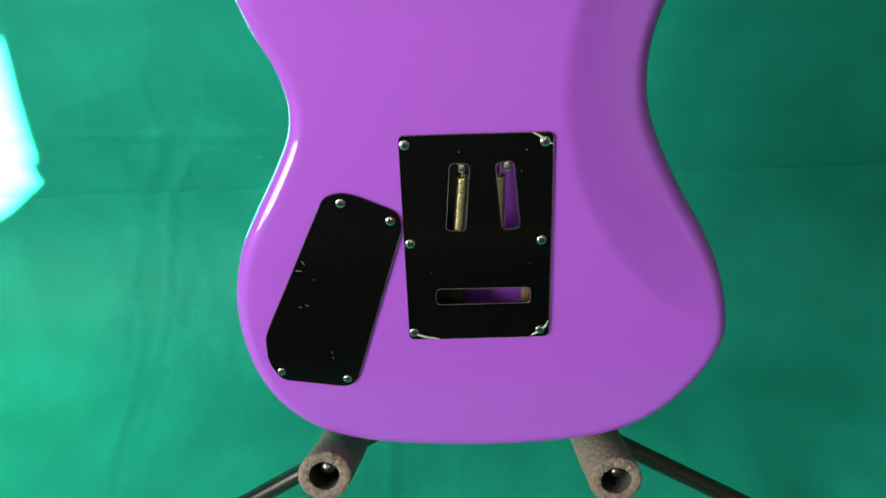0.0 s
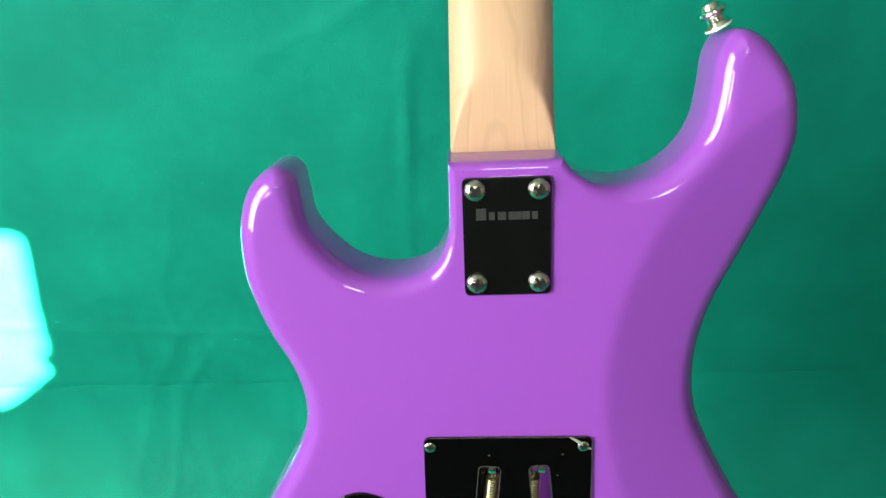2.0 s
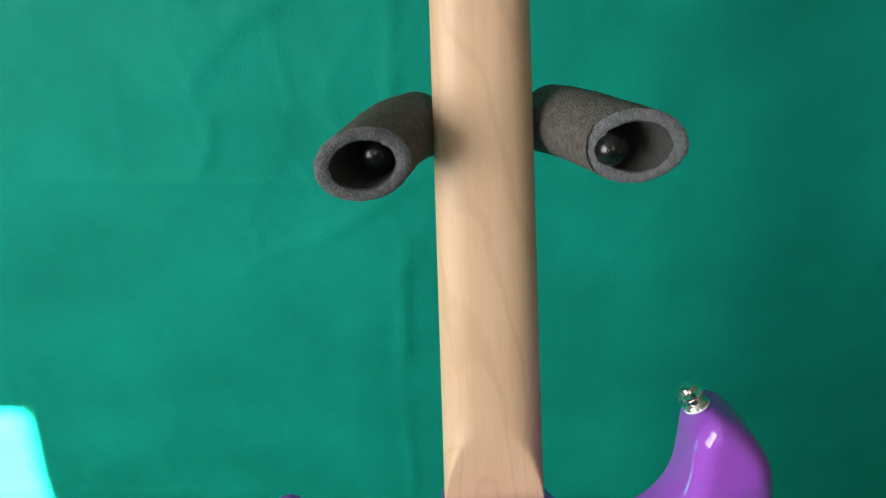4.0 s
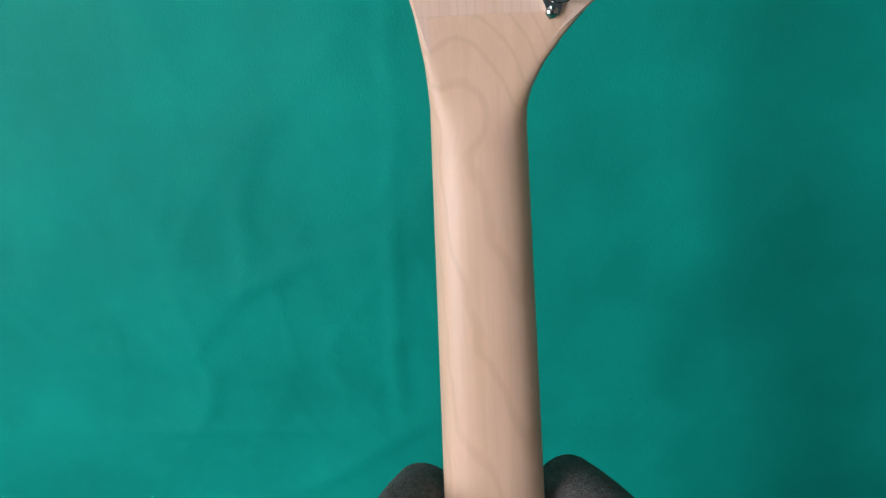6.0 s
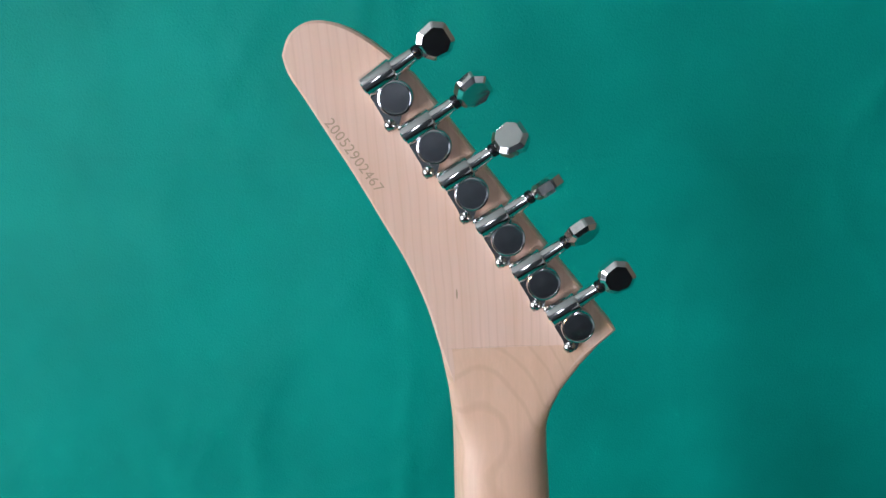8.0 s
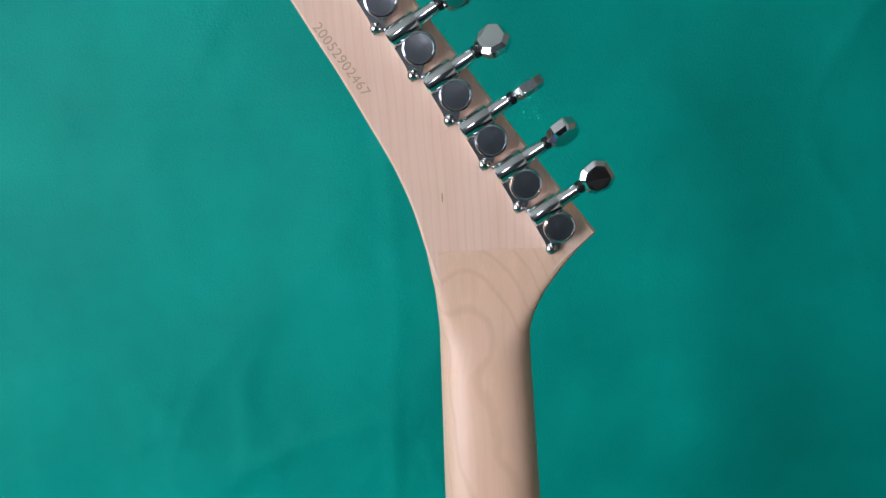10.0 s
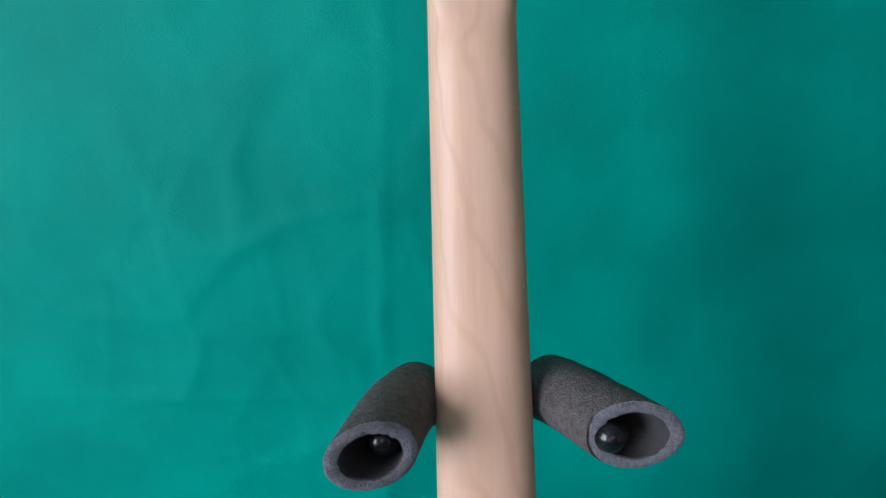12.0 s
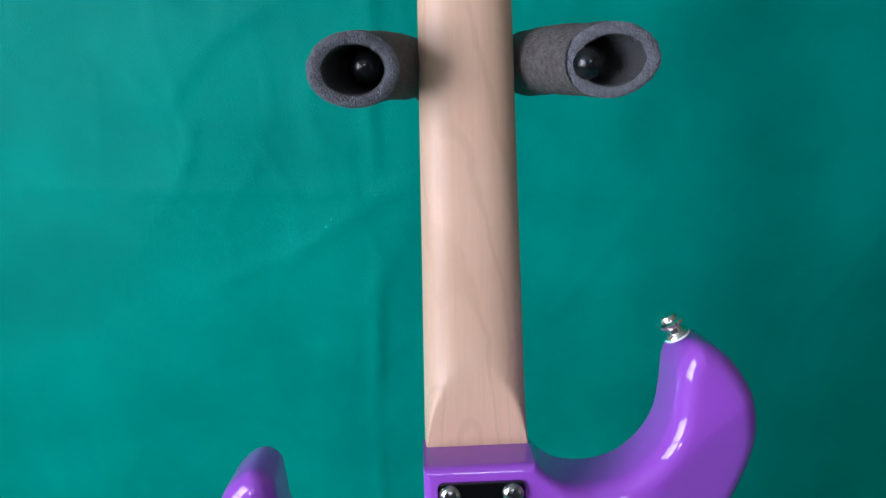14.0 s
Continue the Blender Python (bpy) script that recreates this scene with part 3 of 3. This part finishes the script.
c = (on_head(-0.0664, 0.7086) + on_head(-0.0474, 0.6788)) / 2
lettering("20052902467", 0.0062, Matrix.Translation((c.x, -0.00002, c.y)) @ pose(0, 0, 0, 90) @ pose(0, 0, 0, 0, 0, -57.0), BURNT, head, "serial_number", "burnt brown serial number digits")


# tuners
def tuner(parent, place, turn):
    """place: the cap's centre on the headstock; the shaft points along +u, the screw tab along -v."""
    spot = HEAD @ Matrix.Translation((place.x, 0, place.y)) @ pose(0, 0, 0, 90) @ pose(0, 0, 0, 0, 0, 31.0)
    # here x runs along the shaft, y across it, z out of the wood
    bm = bmesh.new()
    plate = rounded([(-0.0086, 0.0125), (-0.0093, -0.0040), (-0.0112, -0.0102), (-0.0062, -0.0110), (-0.0015, -0.0068), (0.0050, 0.0010), (0.0055, 0.0125)], 0.0014, 4)
    lo = [bm.verts.new((p.x, p.y, 0.0)) for p in plate]
    hi = [bm.verts.new((p.x * 0.97, p.y * 0.97, 0.0022)) for p in plate]
    for i in range(len(plate)):
        k = (i + 1) % len(plate)
        bm.faces.new((lo[i], lo[k], hi[k], hi[i]))
    bm.faces.new(hi)
    bm.faces.new(lo[::-1])
    base = part("tuner", bm, CHROME, parent, "chrome guitar tuner with round cap")
    base.matrix_basis = spot
    bm = bmesh.new()
    lathe(bm, [(0.0072, 0.0), (0.0072, 0.0072), (0.0069, 0.0078), (0.0063, 0.0080), (0.0060, 0.0076), (0.0001, 0.0078)], Matrix(), 40)
    part("gear_cap", bm, CAP, base, "round polished chrome gear cap")
    bm = bmesh.new()
    ax = pose(-0.0084, 0.0100, 0.0050, 0, 90, 0)
    lathe(bm, [(0.0040, 0.0), (0.0046, 0.0006), (0.0046, 0.0136), (0.0042, 0.0142), (0.0037, 0.0143), (0.0037, 0.0165), (0.0031, 0.0236), (0.0027, 0.0240)], ax, 28)
    box(bm, (-0.0082, 0.0056, 0.0003), (0.0050, 0.0144, 0.0050), 0.0006)
    part("worm_housing", bm, CHROME, base)
    bm = bmesh.new()
    lathe(bm, [(0.0026, 0.0), (0.0029, 0.0006), (0.0029, 0.0022), (0.0024, 0.0028)], ax @ pose(0, 0, 0.0240), 20)
    part("washer", bm, RUBBER, base, "black nylon washer")
    bm = bmesh.new()
    outline = rounded([(0.0, -0.0028), (0.0030, -0.0064), (0.0098, -0.0074), (0.0140, -0.0040), (0.0140, 0.0040), (0.0098, 0.0074), (0.0030, 0.0064), (0.0, 0.0028)], 0.0006, 1)
    rings = []
    for h, s in ((-0.0031, 0.74), (-0.0017, 0.99), (0.0017, 0.99), (0.0031, 0.74)):
        rings.append([bm.verts.new(((p.x - 0.007) * s + 0.007, p.y * s, h * (1.0 if p.x < 0.003 else 1.05))) for p in outline])
    for a, b in zip(rings, rings[1:]):
        for i in range(len(outline)):
            k = (i + 1) % len(outline)
            bm.faces.new((a[i], a[k], b[k], b[i]))
    bm.faces.new(rings[0][::-1])
    bm.faces.new(rings[-1])
    lathe(bm, [(0.0024, -0.0012), (0.0020, 0.003)], pose(0, 0, 0, 0, 90, 0), 16)
    knob = part("knob", bm, CHROME, base, "faceted chrome tuning knob", False)
    knob.matrix_basis = pose(0.0180, 0.0100, 0.0050, turn, 0, 0) @ Matrix.Diagonal((1.02, 1.04, 1.05, 1))
    bm = bmesh.new()
    lathe(bm, [(0.0026, 0.0018), (0.0026, 0.0026), (0.0018, 0.0036), (0.0004, 0.0040)], pose(-0.0082, -0.0078, 0.0), 20)
    known = len(bm.faces)
    # dark bars paint the shade of the cross recess
    for a in (25, 115):
        box(bm, (-0.0014, -0.0003, 0.0030), (0.0014, 0.0003, 0.0041), 0, pose(-0.0082, -0.0078, 0, 0, 0, a))
    bm.faces.ensure_lookup_table()
    for f in bm.faces[known:]:
        f.material_index = 1
    part("screw", bm, STEEL, base).data.materials.append(SLOT_SHADE)
    return base


for k, turn in enumerate((9, 52, 82, -38, 38, 20)):
    tuner(guitar, on_head(0.0342 - 0.01444 * k, 0.6191 + 0.01942 * k), turn)


# cover plates and their screws
def cross_screw(parent, x, z, y, r, dome=0.42):
    """A cross-head screw: the head, and bars in a second, dark material that paint the recess's shade."""
    bm = bmesh.new()
    lathe(bm, [(r, 0.0), (r, r * 0.12 * dome / 0.42), (r * 0.86, r * dome * 0.62), (r * 0.5, r * dome * 0.92), (r * 0.05, r * dome)], pose(x, y, z, 90), 24)
    known = len(bm.faces)
    turn = random.uniform(0, 90)
    for a in (turn, turn + 90):
        box(bm, (-r * 0.6, -r * 0.17, 0), (r * 0.6, r * 0.17, r * (dome + 0.03)), 0, pose(x, y, z, 90) @ pose(0, 0, 0, 0, 0, a))
    bm.faces.ensure_lookup_table()
    for f in bm.faces[known:]:
        f.material_index = 1
    ob = part("screw", bm, SCREW, parent, "cross-head steel screw")
    ob.data.materials.append(SLOT_SHADE)
    return ob


def hole(cx, cz, w, h, turn):
    return rounded(rect(cx, cz, w, h, turn), 0.0035, 5)


SLOTS = (hole(-0.0136, -0.0368, 0.0128, 0.0465, -5.0), hole(0.0184, -0.0368, 0.0118, 0.0465, 5.0), hole(0.0014, -0.1096, 0.0640, 0.0122, -0.8))
cover = part("tremolo_cover", slab(bmesh.new(), [rounded([(-0.0508, -0.1430), (0.0462, -0.1442), (0.0466, 0.0045), (-0.0490, 0.0058)], 0.004, 5),
                                                *SLOTS],
                                   -0.0018, -0.0002, 0.0005), BLACK_PLATE, guitar, "black plastic tremolo cover with three slots")
for x, z in ((-0.0455, -0.0001), (0.0416, -0.0012), (-0.0459, -0.0681), (0.0402, -0.0688), (-0.0473, -0.1370), (0.0401, -0.1382)):
    cross_screw(cover, x, z, -0.0018, 0.0032, 0.30)
for pts in (((0.0338, 0.0048), (0.0385, 0.0022), (0.0415, -0.0008), (0.0460, -0.0030)), ((-0.0495, -0.1360), (-0.0440, -0.1390), (-0.0380, -0.1412), (-0.0300, -0.1425)), ((0.0340, -0.1425), (0.0390, -0.1395), (0.0440, -0.1350), (0.0455, -0.1310))):
    bm = bmesh.new()
    line = spline([Vector((x, -0.0019, z)) for x, z in pts], 5, False)
    for i, p in enumerate(line):
        p.x += 0.00018 * math.sin(i * 2.3)
        p.z += 0.00018 * math.cos(i * 3.1)
    tube(bm, line, lambda t: 0.0003 + 0.0006 * math.sin(math.pi * t), 6)
    part("film_scrap", bm, FILM, cover, "torn edge of clear protective film")

control = part("control_cover", slab(bmesh.new(), [rounded([(-0.0995, -0.0330), (-0.0880, -0.0300), (-0.0780, -0.0330), (-0.0525, -0.0455), (-0.0502, -0.0560), (-0.0905, -0.1765), (-0.0985, -0.1815), (-0.1450, -0.1735), (-0.1525, -0.1580), (-0.1515, -0.1365)],
                                                     [0.004, 0.005, 0.005, 0.005, 0.006, 0.005, 0.005, 0.006, 0.008, 0.005], 5)], -0.0018, -0.0002, 0.0005), BLACK_PLATE, guitar, "black plastic control cavity cover")
for x, z in ((-0.0886, -0.0373), (-0.0577, -0.0511), (-0.1439, -0.1662), (-0.0975, -0.1744)):
    cross_screw(control, x, z, -0.0018, 0.0031, 0.30)

# pale lines painted as the highlight on the slots' bevels
for loop in SLOTS:
    bm = bmesh.new()
    line = [Vector((p.x, -0.00175, p.y)) for p in loop] + [Vector((loop[0].x, -0.00175, loop[0].y))]
    tube(bm, line, 0.00022, 6)
    part("slot_glint", bm, EDGE_GLINT, cover, "pale line painted as the slot bevel's highlight")
# pale lines painted as the reflection along the covers' edges
for holder, pts in ((cover, ((0.0466, 0.0020), (0.0469, -0.0600), (0.0466, -0.1405))), (cover, ((-0.0460, 0.0057), (0.0000, 0.0053), (0.0430, 0.0047))), (cover, ((-0.0300, -0.1433), (0.0100, -0.1438), (0.0330, -0.1440))),
                    (control, ((-0.0515, -0.0600), (-0.0700, -0.1148), (-0.0892, -0.1722))), (control, ((-0.1010, -0.0352), (-0.1230, -0.0790), (-0.1480, -0.1290)))):
    bm = bmesh.new()
    tube(bm, spline([Vector((x, -0.0015, z)) for x, z in pts], 10, False), lambda t: 0.00012 + 0.00012 * abs(math.sin(17 * t)), 6)
    part("rim_glint", bm, EDGE_GLINT, holder, "pale line painted as the cover edge's glint")
for holder, spots in ((control, ((-0.1180, -0.0790, 60, 0.0030), (-0.1215, -0.0850, 10, 0.0040), (-0.1120, -0.0920, 80, 0.0012), (-0.1190, -0.1120, 35, 0.0026), (-0.1240, -0.1130, 20, 0.0018), (-0.1060, -0.1510, 85, 0.0016), (-0.1060, -0.1560, 70, 0.0012), (-0.0930, -0.0860, 15, 0.0008))),
                      (cover, ((0.0300, -0.0062, 0, 0.0010), (0.0330, -0.0860, 40, 0.0008), (-0.0120, -0.0060, 15, 0.0010), (0.0270, -0.0200, 70, 0.0007), (-0.0330, -0.0900, 30, 0.0007)))):
    for x, z, turn, size in spots:
        bm = bmesh.new()
        box(bm, (-size / 2, -0.00012, -0.00016), (size / 2, 0.00002, 0.00016), 0.00004, pose(x, -0.00185, z, 0, turn, 0))
        part("scratch", bm, FILM, holder, "tiny pale scratch")

plate = part("neck_plate", slab(bmesh.new(), [rounded(rect(0.0, 0.1243, 0.0455, 0.0640), 0.0035, 6)], -0.0020, -0.0002, 0.0006), BLACK_CHROME, guitar, "polished black metal neck plate with four screws")
for x in (-0.0162, 0.0162):
    for z in (0.0997, 0.1499):
        cross_screw(plate, x, z, -0.0020, 0.0056, 0.55)
for k, (w, h) in enumerate(((0.0052, 0.0062), (0.0030, 0.0042), (0.0042, 0.0042), (0.0066, 0.0042), (0.0042, 0.0042), (0.0030, 0.0042))):
    bm = bmesh.new()
    x = -0.0160 + (0, 0.0066, 0.0112, 0.0166, 0.0234, 0.0286)[k]
    slab(bm, [rect(x + w / 2, 0.1362 + h / 2 - 0.0021, w, h)], -0.00206, -0.00201, 0.0)
    part("engraved_bar", bm, ENGRAVED, plate, "dull grey engraved mark")

# inside the tremolo cavity: springs and claw
for x0, z0, x1, z1 in ((-0.0098, -0.019, -0.0150, -0.066), (0.0136, -0.019, 0.0116, -0.066)):
    bm = bmesh.new()
    a, b = Vector((x0, 0.0052, z0 - 0.006)), Vector((x1, 0.0052, z1 - 0.012))
    turns, r = 34, 0.0040
    d = (b - a)
    side = d.normalized().cross(Vector((0, 1, 0)))
    pts = []
    for i in range(turns * 10 + 1):
        t = i / (turns * 10)
        ang = 2 * math.pi * turns * t
        pts.append(a + d * t + r * (math.cos(ang) * side + math.sin(ang) * Vector((0, 1, 0))))
    tube(bm, pts, 0.00062, 6)
    tube(bm, [a + Vector((0, 0, 0.008)), a + Vector((0, 0, 0.003)), a], 0.0009, 8)
    part("spring", bm, BRASS, guitar, "yellowed steel tremolo spring")
bm = bmesh.new()
box(bm, (-0.030, 0.0075, -0.0130), (0.028, 0.0105, -0.0072), 0.0008)
for x in (-0.0104, 0.0186):
    box(bm, (x - 0.0026, 0.0030, -0.0215), (x + 0.0026, 0.0060, -0.0090), 0.0008)
    lathe(bm, [(0.0026, 0.0), (0.0024, 0.0014), (0.0005, 0.0019)], pose(x, 0.003, -0.0185, 90), 18)
part("spring_claw", bm, NICKEL, guitar, "steel spring claw")
bm = bmesh.new()
box(bm, (-0.0380, 0.0060, -0.1290), (-0.0110, 0.0250, -0.1035), 0.0012)
part("tremolo_block", bm, BLOCK, guitar, "dark steel tremolo block")

bm = bmesh.new()
box(bm, (0.0285, 0.0090, -0.1240), (0.0345, 0.0200, -0.1040), 0.0015)
part("block_stop", bm, RUST, guitar, "brown block in the end of the slot")
# black strip put in for the cavity's shade beside the spring
bm = bmesh.new()
box(bm, (-0.0300, 0.0115, -0.0760), (-0.0105, 0.0140, -0.0140), 0.0006)
part("shade_strip", bm, RUBBER, guitar, "black strip standing in for shade behind the spring")

# strap button on the bass horn
bm = bmesh.new()
lathe(bm, [(0.0068, 0.0), (0.0064, 0.0012), (0.0046, 0.0024), (0.0044, 0.0044), (0.0066, 0.0060), (0.0074, 0.0072), (0.0072, 0.0084), (0.0050, 0.0092), (0.0048, 0.0102), (0.0040, 0.0118), (0.0010, 0.0128)],
      pose(0.1066, 0.0205, 0.2251, 0, -28, 0), 32)
part("strap_button", bm, NICKEL, guitar, "nickel strap button with screw")
bm = bmesh.new()
lathe(bm, [(0.0070, -0.0012), (0.0066, 0.0003)], pose(0.1066, 0.0205, 0.2251, 0, -28, 0), 32)
part("felt_washer", bm, WHITE_FRAME, guitar, "white felt washer")

# ---- the stand ----
stand = thing("guitar_stand", "black steel tripod guitar stand with grey foam padded arms", "guitar stand", m=LEANT)


def foam(start, bends, end, r_out, r_in, mat, cut, label):
    """A hollow foam sleeve from behind to its open end; cut tilts the end's face."""
    line = spline([Vector(p) for p in (start, *bends, end)], 8, False)
    bm = bmesh.new()
    seg = 40
    axis = (line[-1] - line[-3]).normalized()
    def ring(i, r, back=0.0):
        d = (line[min(i + 1, len(line) - 1)] - line[max(i - 1, 0)]).normalized()
        side = d.cross(Vector((0, 0, 1))).normalized()
        up = side.cross(d)
        out = []
        for k in range(seg):
            a = 2 * math.pi * k / seg
            wob = 1 + 0.025 * noise.noise(Vector((math.cos(a) * 1.5, math.sin(a) * 1.5, i * 0.4)))
            e = math.cos(a) * side + 0.90 * math.sin(a) * up
            p = line[i] + r * wob * e - d * back
            if i >= len(line) - 4:
                f = (i - (len(line) - 4)) / 3
                p += d * f * (e.dot(Vector(cut)) * r + 0.0017 * noise.noise(Vector((math.cos(a) * 7, math.sin(a) * 7, r * 120))))
            out.append(bm.verts.new(p))
        return out
    last = len(line) - 1
    rings = [ring(i, r_out) for i in range(last + 1)]
    rings.append(ring(last, r_out * 0.93, -0.0012))
    rings.append(ring(last, (r_out + r_in) / 2, -0.0016))
    rings.append(ring(last, r_in * 1.06, -0.0008))
    rings += [ring(i, r_in) for i in range(last, 1, -1)]
    for j, (a, b) in enumerate(zip(rings, rings[1:])):
        for k in range(seg):
            face = bm.faces.new((a[k], a[(k + 1) % seg], b[(k + 1) % seg], b[k]))
            # 0: skin, 1: end face, 2: bore with its shade painted in
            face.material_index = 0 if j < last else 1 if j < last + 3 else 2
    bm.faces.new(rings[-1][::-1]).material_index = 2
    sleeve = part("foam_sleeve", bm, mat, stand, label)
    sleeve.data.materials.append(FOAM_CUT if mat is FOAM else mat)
    sleeve.data.materials.append(BORE_SHADE)
    return sleeve


def arm(points, r, ball, tip=RUBBER, label="black rubber end cap"):
    bm = bmesh.new()
    line = spline([Vector(p) for p in points], 8, False)
    tube(bm, line, r, 16)
    part("arm", bm, STAND_PAINT, stand)
    bm = bmesh.new()
    d = (line[-1] - line[-2]).normalized()
    q = d.to_track_quat("Z", "Y").to_matrix().to_4x4()
    lathe(bm, [(ball * 0.86, -0.016), (ball, -0.012)] + [(ball * math.cos(a), ball * math.sin(a)) for a in (math.pi / 2 * k / 7 for k in range(7))] + [(0.0003, ball)], Matrix.Translation(line[-1]) @ q, 24)
    part("end_cap", bm, tip, stand, label)


YOKE = (0.0, 0.128, 0.346)
arm([YOKE, (-0.012, 0.122, 0.347), (-0.030, 0.085, 0.3620), (-0.0470, 0.030, 0.3690), (-0.0505, 0.009, 0.3675)], 0.0055, 0.0082)
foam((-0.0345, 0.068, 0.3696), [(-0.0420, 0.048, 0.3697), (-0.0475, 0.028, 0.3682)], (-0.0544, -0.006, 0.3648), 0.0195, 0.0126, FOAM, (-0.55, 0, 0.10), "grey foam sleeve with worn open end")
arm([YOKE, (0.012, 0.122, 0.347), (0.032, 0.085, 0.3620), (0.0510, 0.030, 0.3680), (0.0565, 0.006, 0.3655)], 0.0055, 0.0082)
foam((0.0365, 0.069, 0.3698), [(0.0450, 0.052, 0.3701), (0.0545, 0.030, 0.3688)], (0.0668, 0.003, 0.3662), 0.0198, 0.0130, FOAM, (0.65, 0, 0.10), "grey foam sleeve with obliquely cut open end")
for sx, ex, ez in ((-1, -0.1200, -0.2480), (1, 0.0965, -0.2620)):
    bx = ex - sx * 0.005
    arm([(0.0, 0.130, -0.290), (bx * 0.7, 0.120, -0.292), (bx, 0.085, -0.290), (ex - sx * 0.004, 0.016, ez - 0.007), (ex + 0.002, -0.010, ez + 0.001)], 0.0055, 0.0062, ARM_END, "worn grey metal arm end")
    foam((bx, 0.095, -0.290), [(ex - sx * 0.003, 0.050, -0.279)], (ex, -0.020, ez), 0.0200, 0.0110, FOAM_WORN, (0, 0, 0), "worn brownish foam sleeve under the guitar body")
bm = bmesh.new()
tube(bm, [(0, 0.132, 0.352), (0, 0.150, 0.10), (0, 0.145, -0.28), (0, 0.143, -0.325)], 0.0085, 20)
part("post", bm, STAND_PAINT, stand)
bm = bmesh.new()
box(bm, (-0.020, 0.118, -0.325), (0.020, 0.165, -0.270), 0.005)
part("hub", bm, RUBBER, stand, "black plastic hub")
bm = bmesh.new()
box(bm, (-0.014, 0.116, 0.330), (0.014, 0.148, 0.362), 0.005)
part("yoke_block", bm, RUBBER, stand, "black plastic hub")
DOWN = LEANT.inverted()
for foot, top in (((-0.345, 0.02, 0.026), (-0.030, 0.140, -0.299)), ((0.335, 0.02, 0.026), (0.030, 0.140, -0.299)), ((0.0, 0.33, 0.03), (0.0, 0.150, -0.30))):
    bm = bmesh.new()
    f = DOWN @ Vector(foot)
    tube(bm, [top, (Vector(top) + f) / 2, f], 0.0090, 18)
    leg = part("leg", bm, STAND_PAINT, stand)
    bm = bmesh.new()
    d = (f - Vector(top)).normalized()
    tube(bm, [f - d * 0.03, f, f + d * 0.012], 0.0105, 18)
    part("rubber_foot", bm, RUBBER, leg)
